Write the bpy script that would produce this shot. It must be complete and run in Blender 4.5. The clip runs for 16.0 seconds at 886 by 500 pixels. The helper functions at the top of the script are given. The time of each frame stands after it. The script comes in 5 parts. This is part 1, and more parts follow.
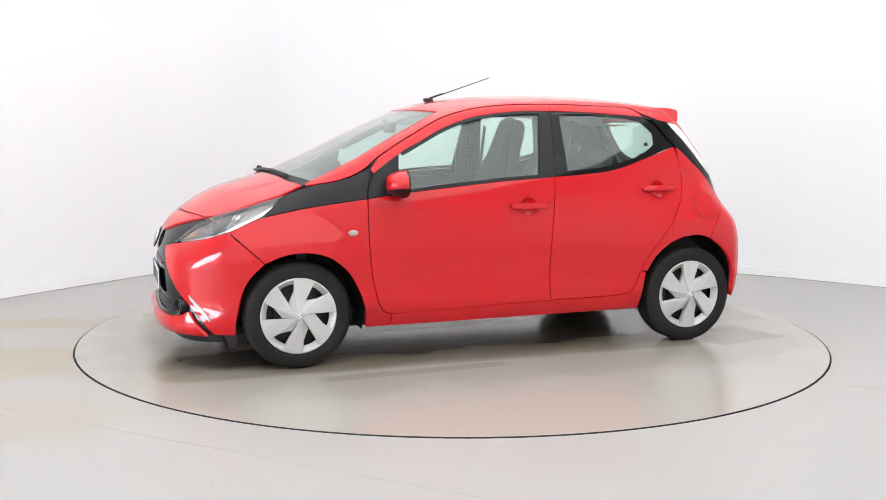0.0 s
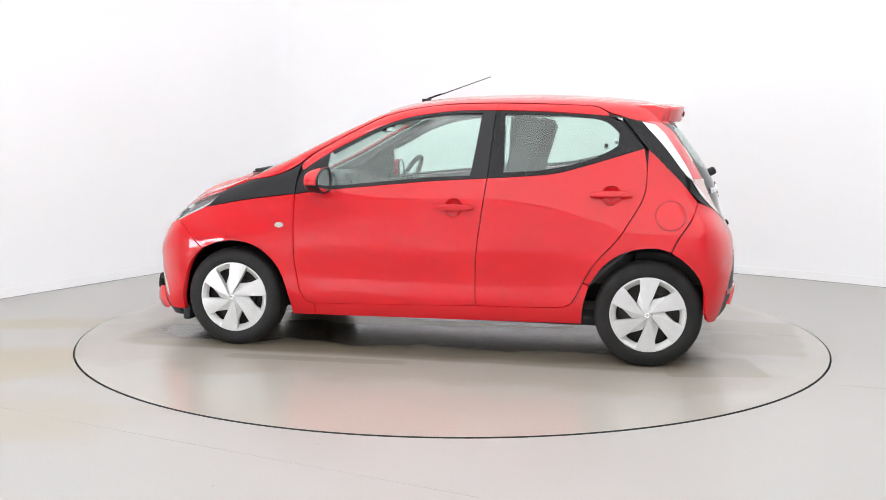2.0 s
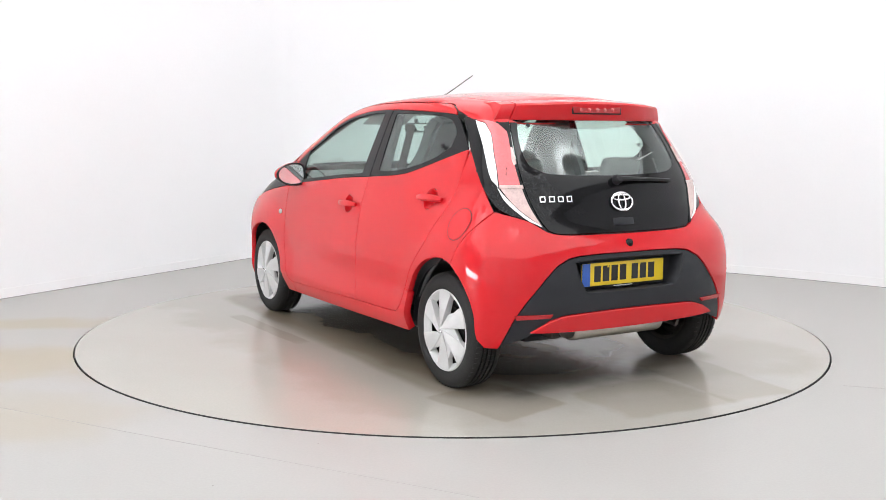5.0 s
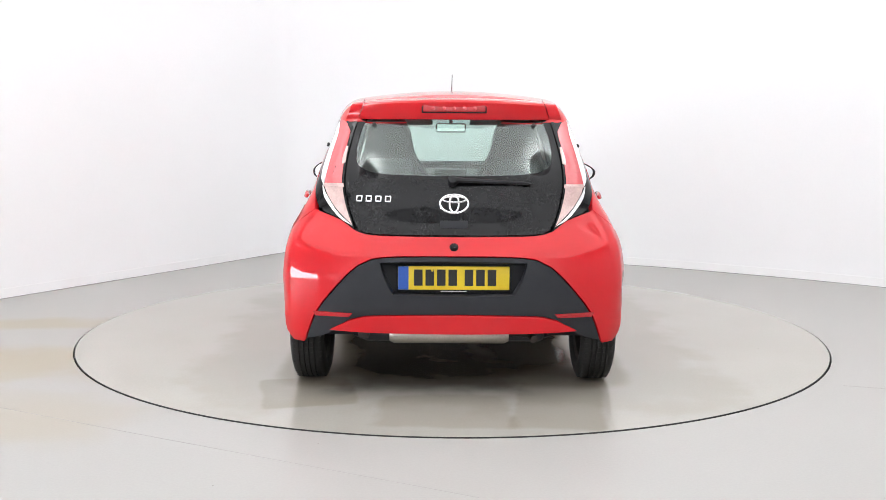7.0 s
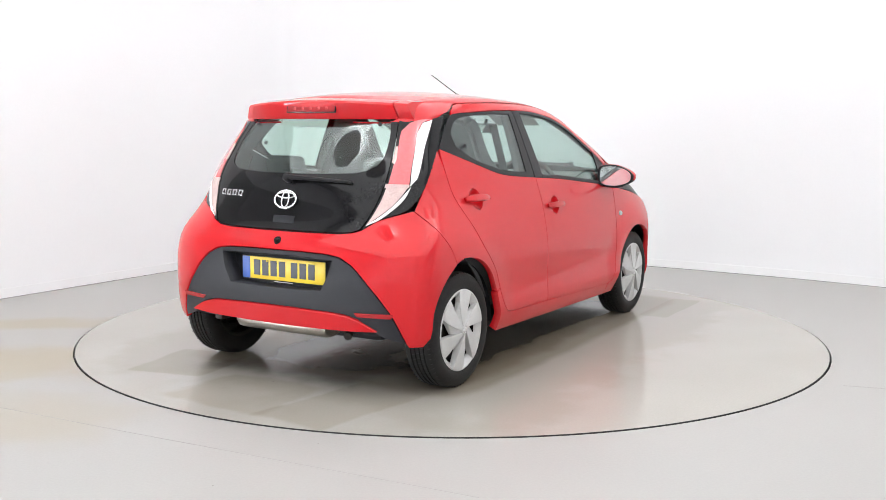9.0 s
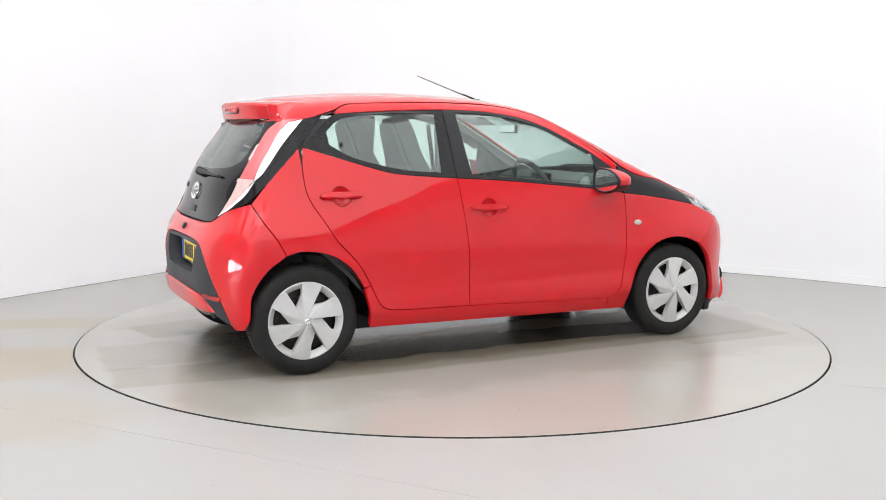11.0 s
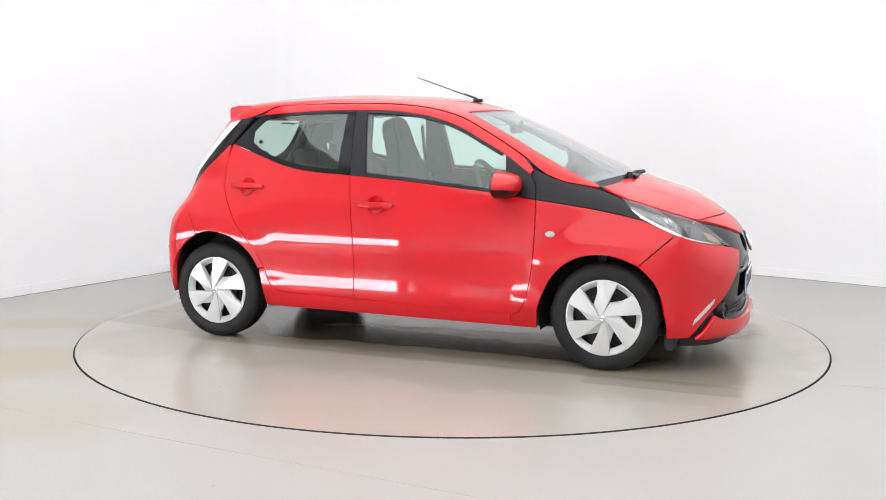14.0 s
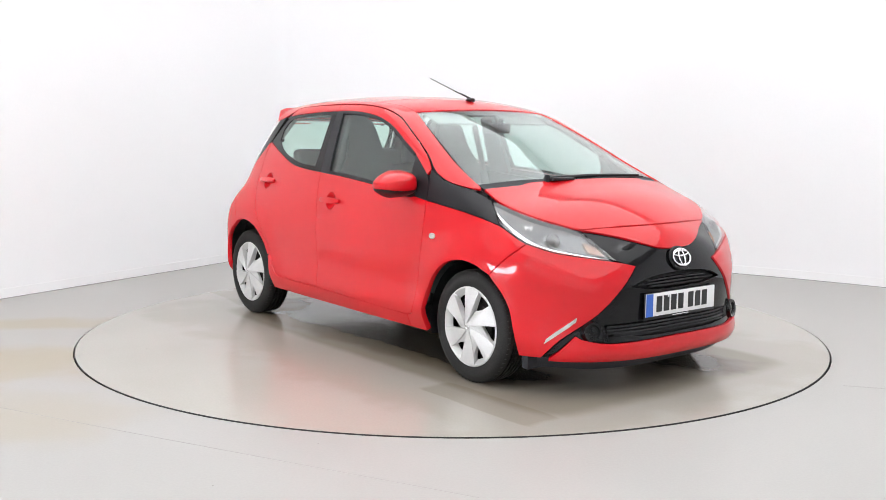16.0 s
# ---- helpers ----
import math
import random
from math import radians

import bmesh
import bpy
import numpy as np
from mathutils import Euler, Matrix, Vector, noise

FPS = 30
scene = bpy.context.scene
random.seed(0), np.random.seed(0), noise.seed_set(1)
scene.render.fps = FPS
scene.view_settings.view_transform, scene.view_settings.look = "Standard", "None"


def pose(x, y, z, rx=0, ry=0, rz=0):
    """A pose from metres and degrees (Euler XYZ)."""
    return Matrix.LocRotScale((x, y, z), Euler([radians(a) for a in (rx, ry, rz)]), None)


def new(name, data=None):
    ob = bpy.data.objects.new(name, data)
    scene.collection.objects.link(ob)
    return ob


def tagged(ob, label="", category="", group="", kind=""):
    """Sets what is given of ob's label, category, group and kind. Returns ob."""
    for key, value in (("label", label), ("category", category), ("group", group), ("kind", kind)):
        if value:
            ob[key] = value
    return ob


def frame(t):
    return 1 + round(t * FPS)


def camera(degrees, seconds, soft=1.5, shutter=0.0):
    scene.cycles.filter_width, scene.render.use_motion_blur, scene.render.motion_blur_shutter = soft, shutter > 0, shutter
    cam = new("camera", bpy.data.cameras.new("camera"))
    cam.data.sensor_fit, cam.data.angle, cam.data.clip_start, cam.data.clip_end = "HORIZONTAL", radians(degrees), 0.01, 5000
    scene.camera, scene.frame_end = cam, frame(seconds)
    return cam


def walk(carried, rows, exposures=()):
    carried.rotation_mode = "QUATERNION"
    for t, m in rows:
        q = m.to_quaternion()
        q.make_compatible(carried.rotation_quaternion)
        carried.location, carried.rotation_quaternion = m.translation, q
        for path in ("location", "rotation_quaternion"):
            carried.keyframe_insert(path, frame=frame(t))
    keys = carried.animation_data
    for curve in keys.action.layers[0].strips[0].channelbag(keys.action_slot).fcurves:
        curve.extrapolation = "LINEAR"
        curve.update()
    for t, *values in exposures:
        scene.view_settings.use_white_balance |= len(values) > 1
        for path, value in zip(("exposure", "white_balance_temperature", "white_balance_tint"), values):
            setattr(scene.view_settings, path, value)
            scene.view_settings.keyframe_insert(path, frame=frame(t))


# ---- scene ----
# ---- camera ----
cam = camera(48.11, 16.0, soft=0.55)
CAM = pose(0, -6.186, 1.261, 90, 0, 0.51) @ pose(0, 0, 0, -7.06) @ pose(0, 0, 0, 0, 0, 0.33)
walk(cam, [(0, CAM), (16, CAM)], exposures=[(0, 0.0), (16, 0.0)])

# the turntable's angle in degrees at each time
TURN = ((0.0, 199.5), (1.0, 184.2), (2.0, 168.4), (3.2, 149.1), (5.3, 117.0), (6.2, 103.0), (7.0, 90.6), (8.0, 75.1), (9.0, 59.5),
        (9.7, 48.6), (11.8, 13.8), (13.0, -4.9), (14.0, -19.9), (15.0, -35.5), (16.0, -51.4))

# ---- world and light ----
world = bpy.data.worlds.new("sky")
scene.world = world
world.use_nodes = True
sky = world.node_tree.nodes.new("ShaderNodeTexSky")
sky.sky_type, sky.sun_disc, sky.sun_elevation, sky.sun_rotation = "NISHITA", False, radians(40), radians(120)
world.node_tree.links.new(sky.outputs[0], world.node_tree.nodes["Background"].inputs[0])
world.node_tree.nodes["Background"].inputs[1].default_value = 0.1

CEILING_GLOW = 8.0      # the round soft lights
FILL_GLOW = 1.46       # added glowing sheet under the ceiling, for even fill light
DAYLIGHT = 17.5          # the daylight under the roller shutter


# ---- materials ----
def material(name, colour, rough=0.5, metal=0.0, coat=0.0, vary=0.08, scale=6.0, fine=120.0, bump=0.0, glow=0.0, spec=0.5, stretch=(1, 1, 1)):
    """A surface with variation at a coarse and a fine scale."""
    m = bpy.data.materials.new(name)
    m.use_nodes = True
    nt = m.node_tree
    b = nt.nodes["Principled BSDF"]
    tc, mp = nt.nodes.new("ShaderNodeTexCoord"), nt.nodes.new("ShaderNodeMapping")
    mp.inputs["Scale"].default_value = stretch
    nt.links.new(tc.outputs["Object"], mp.inputs[0])
    n1, n2 = nt.nodes.new("ShaderNodeTexNoise"), nt.nodes.new("ShaderNodeTexNoise")
    for n, s in ((n1, scale), (n2, fine)):
        n.inputs["Scale"].default_value, n.inputs["Detail"].default_value = s, 4
        nt.links.new(mp.outputs[0], n.inputs["Vector"])
    mix = nt.nodes.new("ShaderNodeMath")
    mix.operation = "ADD"
    nt.links.new(n1.outputs[0], mix.inputs[0])
    nt.links.new(n2.outputs[0], mix.inputs[1])
    r = nt.nodes.new("ShaderNodeValToRGB")
    r.color_ramp.elements[0].position, r.color_ramp.elements[1].position = 0.36, 0.64
    half = nt.nodes.new("ShaderNodeMath")
    half.operation, half.inputs[1].default_value = "MULTIPLY", 0.5
    nt.links.new(mix.outputs[0], half.inputs[0])
    nt.links.new(half.outputs[0], r.inputs[0])
    for e, k in zip(r.color_ramp.elements, (1 - vary, 1 + vary)):
        e.color = (*[min(c * k, 1) for c in colour], 1)
    nt.links.new(r.outputs[0], b.inputs["Base Color"])
    b.inputs["Metallic"].default_value, b.inputs["Specular IOR Level"].default_value = metal, spec
    b.inputs["Coat Weight"].default_value, b.inputs["Coat Roughness"].default_value = coat, 0.03
    rr = nt.nodes.new("ShaderNodeMapRange")
    rr.inputs[3].default_value, rr.inputs[4].default_value = max(rough * 0.82, 0.0), min(rough * 1.18, 1)
    nt.links.new(n1.outputs[0], rr.inputs[0])
    nt.links.new(rr.outputs[0], b.inputs["Roughness"])
    if bump:
        bp = nt.nodes.new("ShaderNodeBump")
        bp.inputs["Strength"].default_value, bp.inputs["Distance"].default_value = bump, 0.002
        nt.links.new(n2.outputs[0], bp.inputs["Height"])
        nt.links.new(bp.outputs[0], b.inputs["Normal"])
    if glow:
        b.inputs["Emission Color"].default_value, b.inputs["Emission Strength"].default_value = (*colour, 1), glow
    return m


def glass(name, tint, gloss=0.6, power=4.5):
    """A thin pane: clear with a tint, and a mirror by its angle."""
    m = bpy.data.materials.new(name)
    m.use_nodes = True
    nt = m.node_tree
    nt.nodes.remove(nt.nodes["Principled BSDF"])
    tr, gl = nt.nodes.new("ShaderNodeBsdfTransparent"), nt.nodes.new("ShaderNodeBsdfGlossy")
    tr.inputs[0].default_value = (*tint, 1)
    gl.inputs[0].default_value, gl.inputs["Roughness"].default_value = (1, 1, 1, 1), 0.01
    lw, mx = nt.nodes.new("ShaderNodeLayerWeight"), nt.nodes.new("ShaderNodeMixShader")
    lw.inputs[0].default_value = 0.5
    pw, ad = nt.nodes.new("ShaderNodeMath"), nt.nodes.new("ShaderNodeMath")
    pw.operation, pw.inputs[1].default_value = "POWER", power
    ad.operation, ad.inputs[1].default_value, ad.inputs[2].default_value = "MULTIPLY_ADD", gloss, 0.055
    nt.links.new(lw.outputs["Facing"], pw.inputs[0])
    nt.links.new(pw.outputs[0], ad.inputs[0])
    nt.links.new(ad.outputs[0], mx.inputs[0])
    nt.links.new(tr.outputs[0], mx.inputs[1])
    nt.links.new(gl.outputs[0], mx.inputs[2])
    nt.links.new(mx.outputs[0], nt.nodes["Material Output"].inputs[0])
    return m


def floor_paint(name, base, stain_shade, patches, rough=0.22, spec=0.5, edge=0.12, wet=()):
    """Sealed grey floor: cloudy tone, fine grit, scuffs, and stains and painted-in shade at the given places (x, y,
    half length, half width, turn, depth, raggedness).
    edge: how softly these patches end; wet: places of dark, shining damp."""
    m = material(name, base, rough, vary=0.035, scale=1.3, fine=90, bump=0.10, spec=spec)
    nt = m.node_tree
    b = nt.nodes["Principled BSDF"]
    base_link = b.inputs["Base Color"].links[0].from_socket
    tc = nt.nodes.new("ShaderNodeTexCoord")
    warp = nt.nodes.new("ShaderNodeTexNoise")
    warp.inputs["Scale"].default_value, warp.inputs["Detail"].default_value = 2.6, 6
    nt.links.new(tc.outputs["Object"], warp.inputs["Vector"])
    rough_link = b.inputs["Roughness"].links[0].from_socket
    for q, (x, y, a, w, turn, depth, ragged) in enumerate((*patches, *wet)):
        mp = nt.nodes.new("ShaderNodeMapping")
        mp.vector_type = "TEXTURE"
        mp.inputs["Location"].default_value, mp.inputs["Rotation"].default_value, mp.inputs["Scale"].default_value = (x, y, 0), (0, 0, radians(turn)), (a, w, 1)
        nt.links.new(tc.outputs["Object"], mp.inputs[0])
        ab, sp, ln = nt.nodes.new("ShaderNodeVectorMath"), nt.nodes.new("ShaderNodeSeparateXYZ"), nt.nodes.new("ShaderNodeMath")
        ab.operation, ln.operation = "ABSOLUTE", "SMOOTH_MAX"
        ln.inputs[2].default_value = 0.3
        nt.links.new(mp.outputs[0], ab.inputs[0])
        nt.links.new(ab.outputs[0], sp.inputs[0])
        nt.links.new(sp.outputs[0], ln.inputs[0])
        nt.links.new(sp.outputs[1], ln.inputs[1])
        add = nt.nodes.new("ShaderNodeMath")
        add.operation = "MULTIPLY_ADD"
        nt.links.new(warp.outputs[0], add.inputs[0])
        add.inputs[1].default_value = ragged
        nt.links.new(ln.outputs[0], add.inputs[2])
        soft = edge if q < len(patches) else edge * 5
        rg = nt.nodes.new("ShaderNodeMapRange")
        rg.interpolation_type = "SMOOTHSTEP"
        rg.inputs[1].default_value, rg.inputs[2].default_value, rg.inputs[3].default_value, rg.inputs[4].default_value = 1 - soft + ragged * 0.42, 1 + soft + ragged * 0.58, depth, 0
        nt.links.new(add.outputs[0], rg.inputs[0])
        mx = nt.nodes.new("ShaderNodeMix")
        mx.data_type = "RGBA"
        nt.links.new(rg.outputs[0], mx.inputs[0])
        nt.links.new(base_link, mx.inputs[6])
        mx.inputs[7].default_value = (*(stain_shade if q < len(patches) else (0.045, 0.040, 0.034)), 1)
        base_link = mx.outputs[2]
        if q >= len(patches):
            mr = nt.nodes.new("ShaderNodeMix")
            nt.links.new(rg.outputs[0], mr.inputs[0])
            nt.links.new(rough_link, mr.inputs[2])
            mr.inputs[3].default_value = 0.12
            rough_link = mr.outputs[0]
    nt.links.new(rough_link, b.inputs["Roughness"])
    grit, near = nt.nodes.new("ShaderNodeTexVoronoi"), nt.nodes.new("ShaderNodeMapRange")
    grit.inputs["Scale"].default_value = 3.7
    nt.links.new(tc.outputs["Object"], grit.inputs["Vector"])
    near.inputs[1].default_value, near.inputs[2].default_value, near.inputs[3].default_value, near.inputs[4].default_value = 0.010, 0.018, 0.6, 0
    nt.links.new(grit.outputs["Distance"], near.inputs[0])
    mx = nt.nodes.new("ShaderNodeMix")
    mx.data_type = "RGBA"
    nt.links.new(near.outputs[0], mx.inputs[0])
    nt.links.new(base_link, mx.inputs[6])
    mx.inputs[7].default_value = (0.10, 0.085, 0.07, 1)
    base_link = mx.outputs[2]
    nt.links.new(base_link, b.inputs["Base Color"])
    return m


WHITE_WALL = material("white_wall_paint", (0.885, 0.887, 0.895), 0.7, vary=0.008, scale=0.7, fine=60, bump=0.05)
WHITE_TRIM = material("white_gloss_paint", (0.89, 0.89, 0.895), 0.45, vary=0.012)
CEILING_WHITE = material("ceiling_paint", (0.66, 0.66, 0.66), 0.8, vary=0.05)
FLOOR = floor_paint("grey_floor_paint", (0.396, 0.387, 0.369), (0.37, 0.31, 0.20),
                    ((-2.95, 0.0, 0.80, 0.16, 8, 0.62, 1.6), (-2.70, -0.98, 0.95, 0.32, -3, 0.62, 1.6), (-1.95, -1.95, 0.55, 0.30, -20, 0.30, 1.4), (-2.2, -2.3, 0.5, 0.25, 30, 0.15, 1.6)), 0.42, 0.3, 0.35)
# stains and damp, deepened under the car to paint in its shade
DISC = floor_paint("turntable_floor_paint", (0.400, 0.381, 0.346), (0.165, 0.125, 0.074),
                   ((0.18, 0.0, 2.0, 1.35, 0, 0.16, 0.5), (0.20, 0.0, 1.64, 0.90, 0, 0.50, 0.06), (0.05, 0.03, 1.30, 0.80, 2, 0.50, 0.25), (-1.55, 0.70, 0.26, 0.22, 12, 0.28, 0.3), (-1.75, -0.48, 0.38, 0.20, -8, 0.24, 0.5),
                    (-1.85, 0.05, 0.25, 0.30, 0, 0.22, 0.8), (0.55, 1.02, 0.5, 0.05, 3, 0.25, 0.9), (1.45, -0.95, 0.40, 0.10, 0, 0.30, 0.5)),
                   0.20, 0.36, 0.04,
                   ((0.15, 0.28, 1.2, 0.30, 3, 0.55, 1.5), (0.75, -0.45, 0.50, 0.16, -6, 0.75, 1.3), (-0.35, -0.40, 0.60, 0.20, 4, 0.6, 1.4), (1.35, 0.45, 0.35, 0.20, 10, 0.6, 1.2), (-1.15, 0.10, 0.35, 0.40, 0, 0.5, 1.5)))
PIT = material("dark_steel", (0.02, 0.02, 0.02), 0.7)
RED = material("red_car_paint", (0.575, 0.007, 0.013), 0.35, coat=0.88, vary=0.03, scale=2.0, fine=700, spec=0.05)
GLOSS_BLACK = material("gloss_black_trim", (0.007, 0.007, 0.008), 0.06, vary=0.1, spec=0.26)
SATIN_BLACK = material("satin_black_film", (0.013, 0.013, 0.015), 0.38, vary=0.1, spec=0.3)
PLASTIC = material("grained_black_plastic", (0.020, 0.021, 0.025), 0.5, vary=0.15, fine=400, bump=0.2, spec=0.3)
RUBBER = material("tyre_rubber", (0.013, 0.0125, 0.012), 0.62, vary=0.42, scale=11, fine=150, bump=0.25, spec=0.28)
COVER_SILVER = material("silver_wheel_cover", (0.58, 0.575, 0.565), 0.40, metal=0.25, vary=0.07, scale=14, fine=200)
DARK_METAL = material("dark_rusty_steel", (0.035, 0.030, 0.027), 0.6, metal=0.4, vary=0.35)
CHROME = material("satin_chrome", (0.93, 0.93, 0.94), 0.26, metal=0.9, vary=0.02)
SILVER = material("exhaust_steel", (0.42, 0.39, 0.34), 0.38, metal=0.8, vary=0.2)
RIBBED = material("clear_ribbed_plastic", (0.46, 0.45, 0.42), 0.25, vary=0.25, scale=30, fine=260)
INTERIOR = material("dark_grey_interior_plastic", (0.06, 0.061, 0.062), 0.6, vary=0.15, bump=0.1)
FABRIC = material("charcoal_seat_fabric", (0.075, 0.076, 0.078), 0.9, vary=0.06, scale=12, fine=30)
LINING = material("pale_grey_headlining", (0.42, 0.42, 0.41), 0.9, vary=0.05)
GLASS = glass("tinted_window_glass", (0.86, 0.94, 0.91))
SCREEN = glass("windscreen_glass", (0.84, 0.92, 0.90), 0.95, 4.6)
LENS = glass("clear_lamp_lens", (0.96, 0.97, 0.97), 0.5)
RED_LENS = material("red_lamp_lens", (0.62, 0.10, 0.11), 0.15, coat=1.0, vary=0.10, scale=60, fine=200)
PINK_LENS = material("clear_pink_lamp_lens", (0.60, 0.42, 0.39), 0.12, coat=1.0, vary=0.14, scale=26, fine=120)
WHITE_LENS = material("white_light_strip", (0.86, 0.86, 0.86), 0.15, coat=1.0, vary=0.03)
CELL_RED = material("bright_red_lamp_cell", (0.55, 0.03, 0.035), 0.2, coat=1.0, vary=0.1)
DEEP_RED = material("dark_red_reflector", (0.36, 0.008, 0.012), 0.25, coat=0.3, vary=0.15, fine=300)
AMBER = material("amber_bulb_cover", (0.36, 0.20, 0.13), 0.25, vary=0.1)
REFLECTOR = material("lamp_reflector", (0.72, 0.72, 0.73), 0.15, metal=0.9, vary=0.05)
LAMP_GREY = material("grey_lamp_bezel", (0.13, 0.13, 0.135), 0.28, metal=0.6, vary=0.1)
YELLOW = material("yellow_plate", (0.86, 0.62, 0.03), 0.35, vary=0.03)
PLATE_WHITE = material("white_plate", (0.78, 0.78, 0.78), 0.35, vary=0.03)
BLUE = material("blue_plate_band", (0.03, 0.12, 0.50), 0.35)
INK = material("plate_ink", (0.012, 0.012, 0.014), 0.4)
MIRROR = material("mirror_glass", (0.88, 0.90, 0.90), 0.01, metal=1.0, vary=0.0)
FILL_LIGHT = material("added_fill_glow", (0.973, 0.986, 1.0), 0.8, vary=0.0, glow=FILL_GLOW)
CEILING_LIGHT = material("lit_diffuser", (1.0, 1.0, 1.0), 0.5, vary=0.0, glow=CEILING_GLOW)
OUTDOORS = material("outdoor_daylight", (0.90, 0.93, 1.0), 0.8, vary=0.0, glow=DAYLIGHT)
SHUTTER = material("pale_grey_shutter_steel", (0.40, 0.40, 0.39), 0.5, metal=0.1, vary=0.1)
JOINT = material("floor_joint_filler", (0.36, 0.352, 0.335), 0.7)


# ---- mesh helpers ----
def part(name, geo, mat, parent=None, label="", m=None, smooth=True):
    """Links a bmesh, or (verts, faces) or (verts, faces, normals), as one mesh object under its parent."""
    me = bpy.data.meshes.new(name)
    if isinstance(geo, tuple):
        me.from_pydata([tuple(map(float, v)) for v in geo[0]], [], [list(map(int, f)) for f in geo[1]])
        me.polygons.foreach_set("use_smooth", [smooth] * len(me.polygons))
        me.update()
        if len(geo) > 2:
            me.normals_split_custom_set_from_vertices([tuple(map(float, v)) for v in geo[2]])
    else:
        for f in geo.faces:
            f.smooth = smooth
        geo.to_mesh(me)
        geo.free()
        if smooth:
            me.set_sharp_from_angle(angle=radians(38))
    me.materials.append(mat)
    if mat == RED and isinstance(geo, tuple):
        # the panels' inner side is dark lining
        me.materials.append(INTERIOR)
        c, d = np.zeros(len(me.polygons) * 3), np.zeros(len(me.polygons) * 3)
        me.polygons.foreach_get("center", c)
        me.polygons.foreach_get("normal", d)
        c, d = c.reshape(-1, 3), d.reshape(-1, 3) * 0.01
        me.polygons.foreach_set("material_index", (shell(*(c + d).T) - shell(*(c - d).T) < -0.006).astype(int))
    ob = new(name, me)
    if parent:
        ob.parent = parent
    if m is not None:
        ob.matrix_basis = m
    return tagged(ob, label)


def joined(*geos):
    """Several (verts, faces, normals) as one."""
    vs, fs, ns, k = [], [], [], 0
    for v, f, n in geos:
        vs.extend(v), ns.extend(n), fs.extend([[i + k for i in q] for q in f])
        k += len(v)
    return vs, fs, ns


def box(sx, sy, sz, r=0.0, at=(0, 0, 0), seg=2, turn=None):
    """A block with rounded edges, centred at a place."""
    bm = bmesh.new()
    bmesh.ops.create_cube(bm, size=1)
    bmesh.ops.scale(bm, vec=(sx, sy, sz), verts=bm.verts)
    if r:
        bmesh.ops.bevel(bm, geom=bm.edges[:], offset=r, segments=seg, affect="EDGES", profile=0.5)
    bmesh.ops.transform(bm, matrix=Matrix.Translation(at) @ (turn or Matrix()), verts=bm.verts)
    return bm


def add(bm, other):
    me = bpy.data.meshes.new("tmp")
    other.to_mesh(me)
    other.free()
    bm.from_mesh(me)
    bpy.data.meshes.remove(me)
    return bm


def tube(path, r, seg=10, r_end=None):
    """A round rod along a path of points."""
    bm = bmesh.new()
    rings = []
    pts = [Vector(q) for q in path]
    for i, c in enumerate(pts):
        d = (pts[min(i + 1, len(pts) - 1)] - pts[max(i - 1, 0)]).normalized()
        s = d.orthogonal().normalized() if abs(d.z) > 0.9 else d.cross(Vector((0, 0, 1))).normalized()
        u = d.cross(s)
        rr = r + ((r_end if r_end is not None else r) - r) * i / (len(pts) - 1)
        rings.append([bm.verts.new(c + rr * (math.cos(a) * s + math.sin(a) * u)) for a in (2 * math.pi * k / seg for k in range(seg))])
    for a, b in zip(rings, rings[1:]):
        for k in range(seg):
            bm.faces.new((a[k], a[(k + 1) % seg], b[(k + 1) % seg], b[k]))
    bm.faces.new(rings[0][::-1])
    bm.faces.new(rings[-1])
    bmesh.ops.recalc_face_normals(bm, faces=bm.faces[:])
    return bm


def spun(profile, seg=64, closed=False):
    """A body of revolution about the y axis from (radius, y) pairs."""
    bm = bmesh.new()
    rings = [[bm.verts.new((r * math.cos(a), y, r * math.sin(a))) for a in (2 * math.pi * k / seg for k in range(seg))] for r, y in profile]
    if closed:
        rings.append(rings[0])
    for a, b in zip(rings, rings[1:]):
        for k in range(seg):
            bm.faces.new((a[k], a[(k + 1) % seg], b[(k + 1) % seg], b[k]))
    bmesh.ops.recalc_face_normals(bm, faces=bm.faces[:])
    return bm


def prism(outline, depth, axis="y", bevel=0.0):
    """A flat outline (a, b) given a thickness; axis: the one along which it is thick."""
    bm = bmesh.new()
    put = {"y": lambda a, b, t: (a, t, b), "x": lambda a, b, t: (t, a, b), "z": lambda a, b, t: (a, b, t)}[axis]
    lo, hi = [[bm.verts.new(put(a, b, t)) for a, b in outline] for t in (0, depth)]
    bm.faces.new(lo)
    bm.faces.new(hi)
    n = len(outline)
    for i in range(n):
        bm.faces.new((lo[i], lo[(i + 1) % n], hi[(i + 1) % n], hi[i]))
    bmesh.ops.recalc_face_normals(bm, faces=bm.faces[:])
    if bevel:
        bmesh.ops.bevel(bm, geom=bm.edges[:], offset=bevel, segments=2, affect="EDGES")
    return bm


def ring(r0, r1, z0, z1, seg=160):
    bm = bmesh.new()
    loops = [[bm.verts.new((r * math.cos(a), r * math.sin(a), z)) for a in (2 * math.pi * k / seg for k in range(seg))] for r, z in ((r0, z0), (r0, z1), (r1, z1), (r1, z0))]
    for i in range(4):
        a, b = loops[i], loops[(i + 1) % 4]
        for k in range(seg):
            bm.faces.new((a[k], a[(k + 1) % seg], b[(k + 1) % seg], b[k]))
    bmesh.ops.recalc_face_normals(bm, faces=bm.faces[:])
    return bm


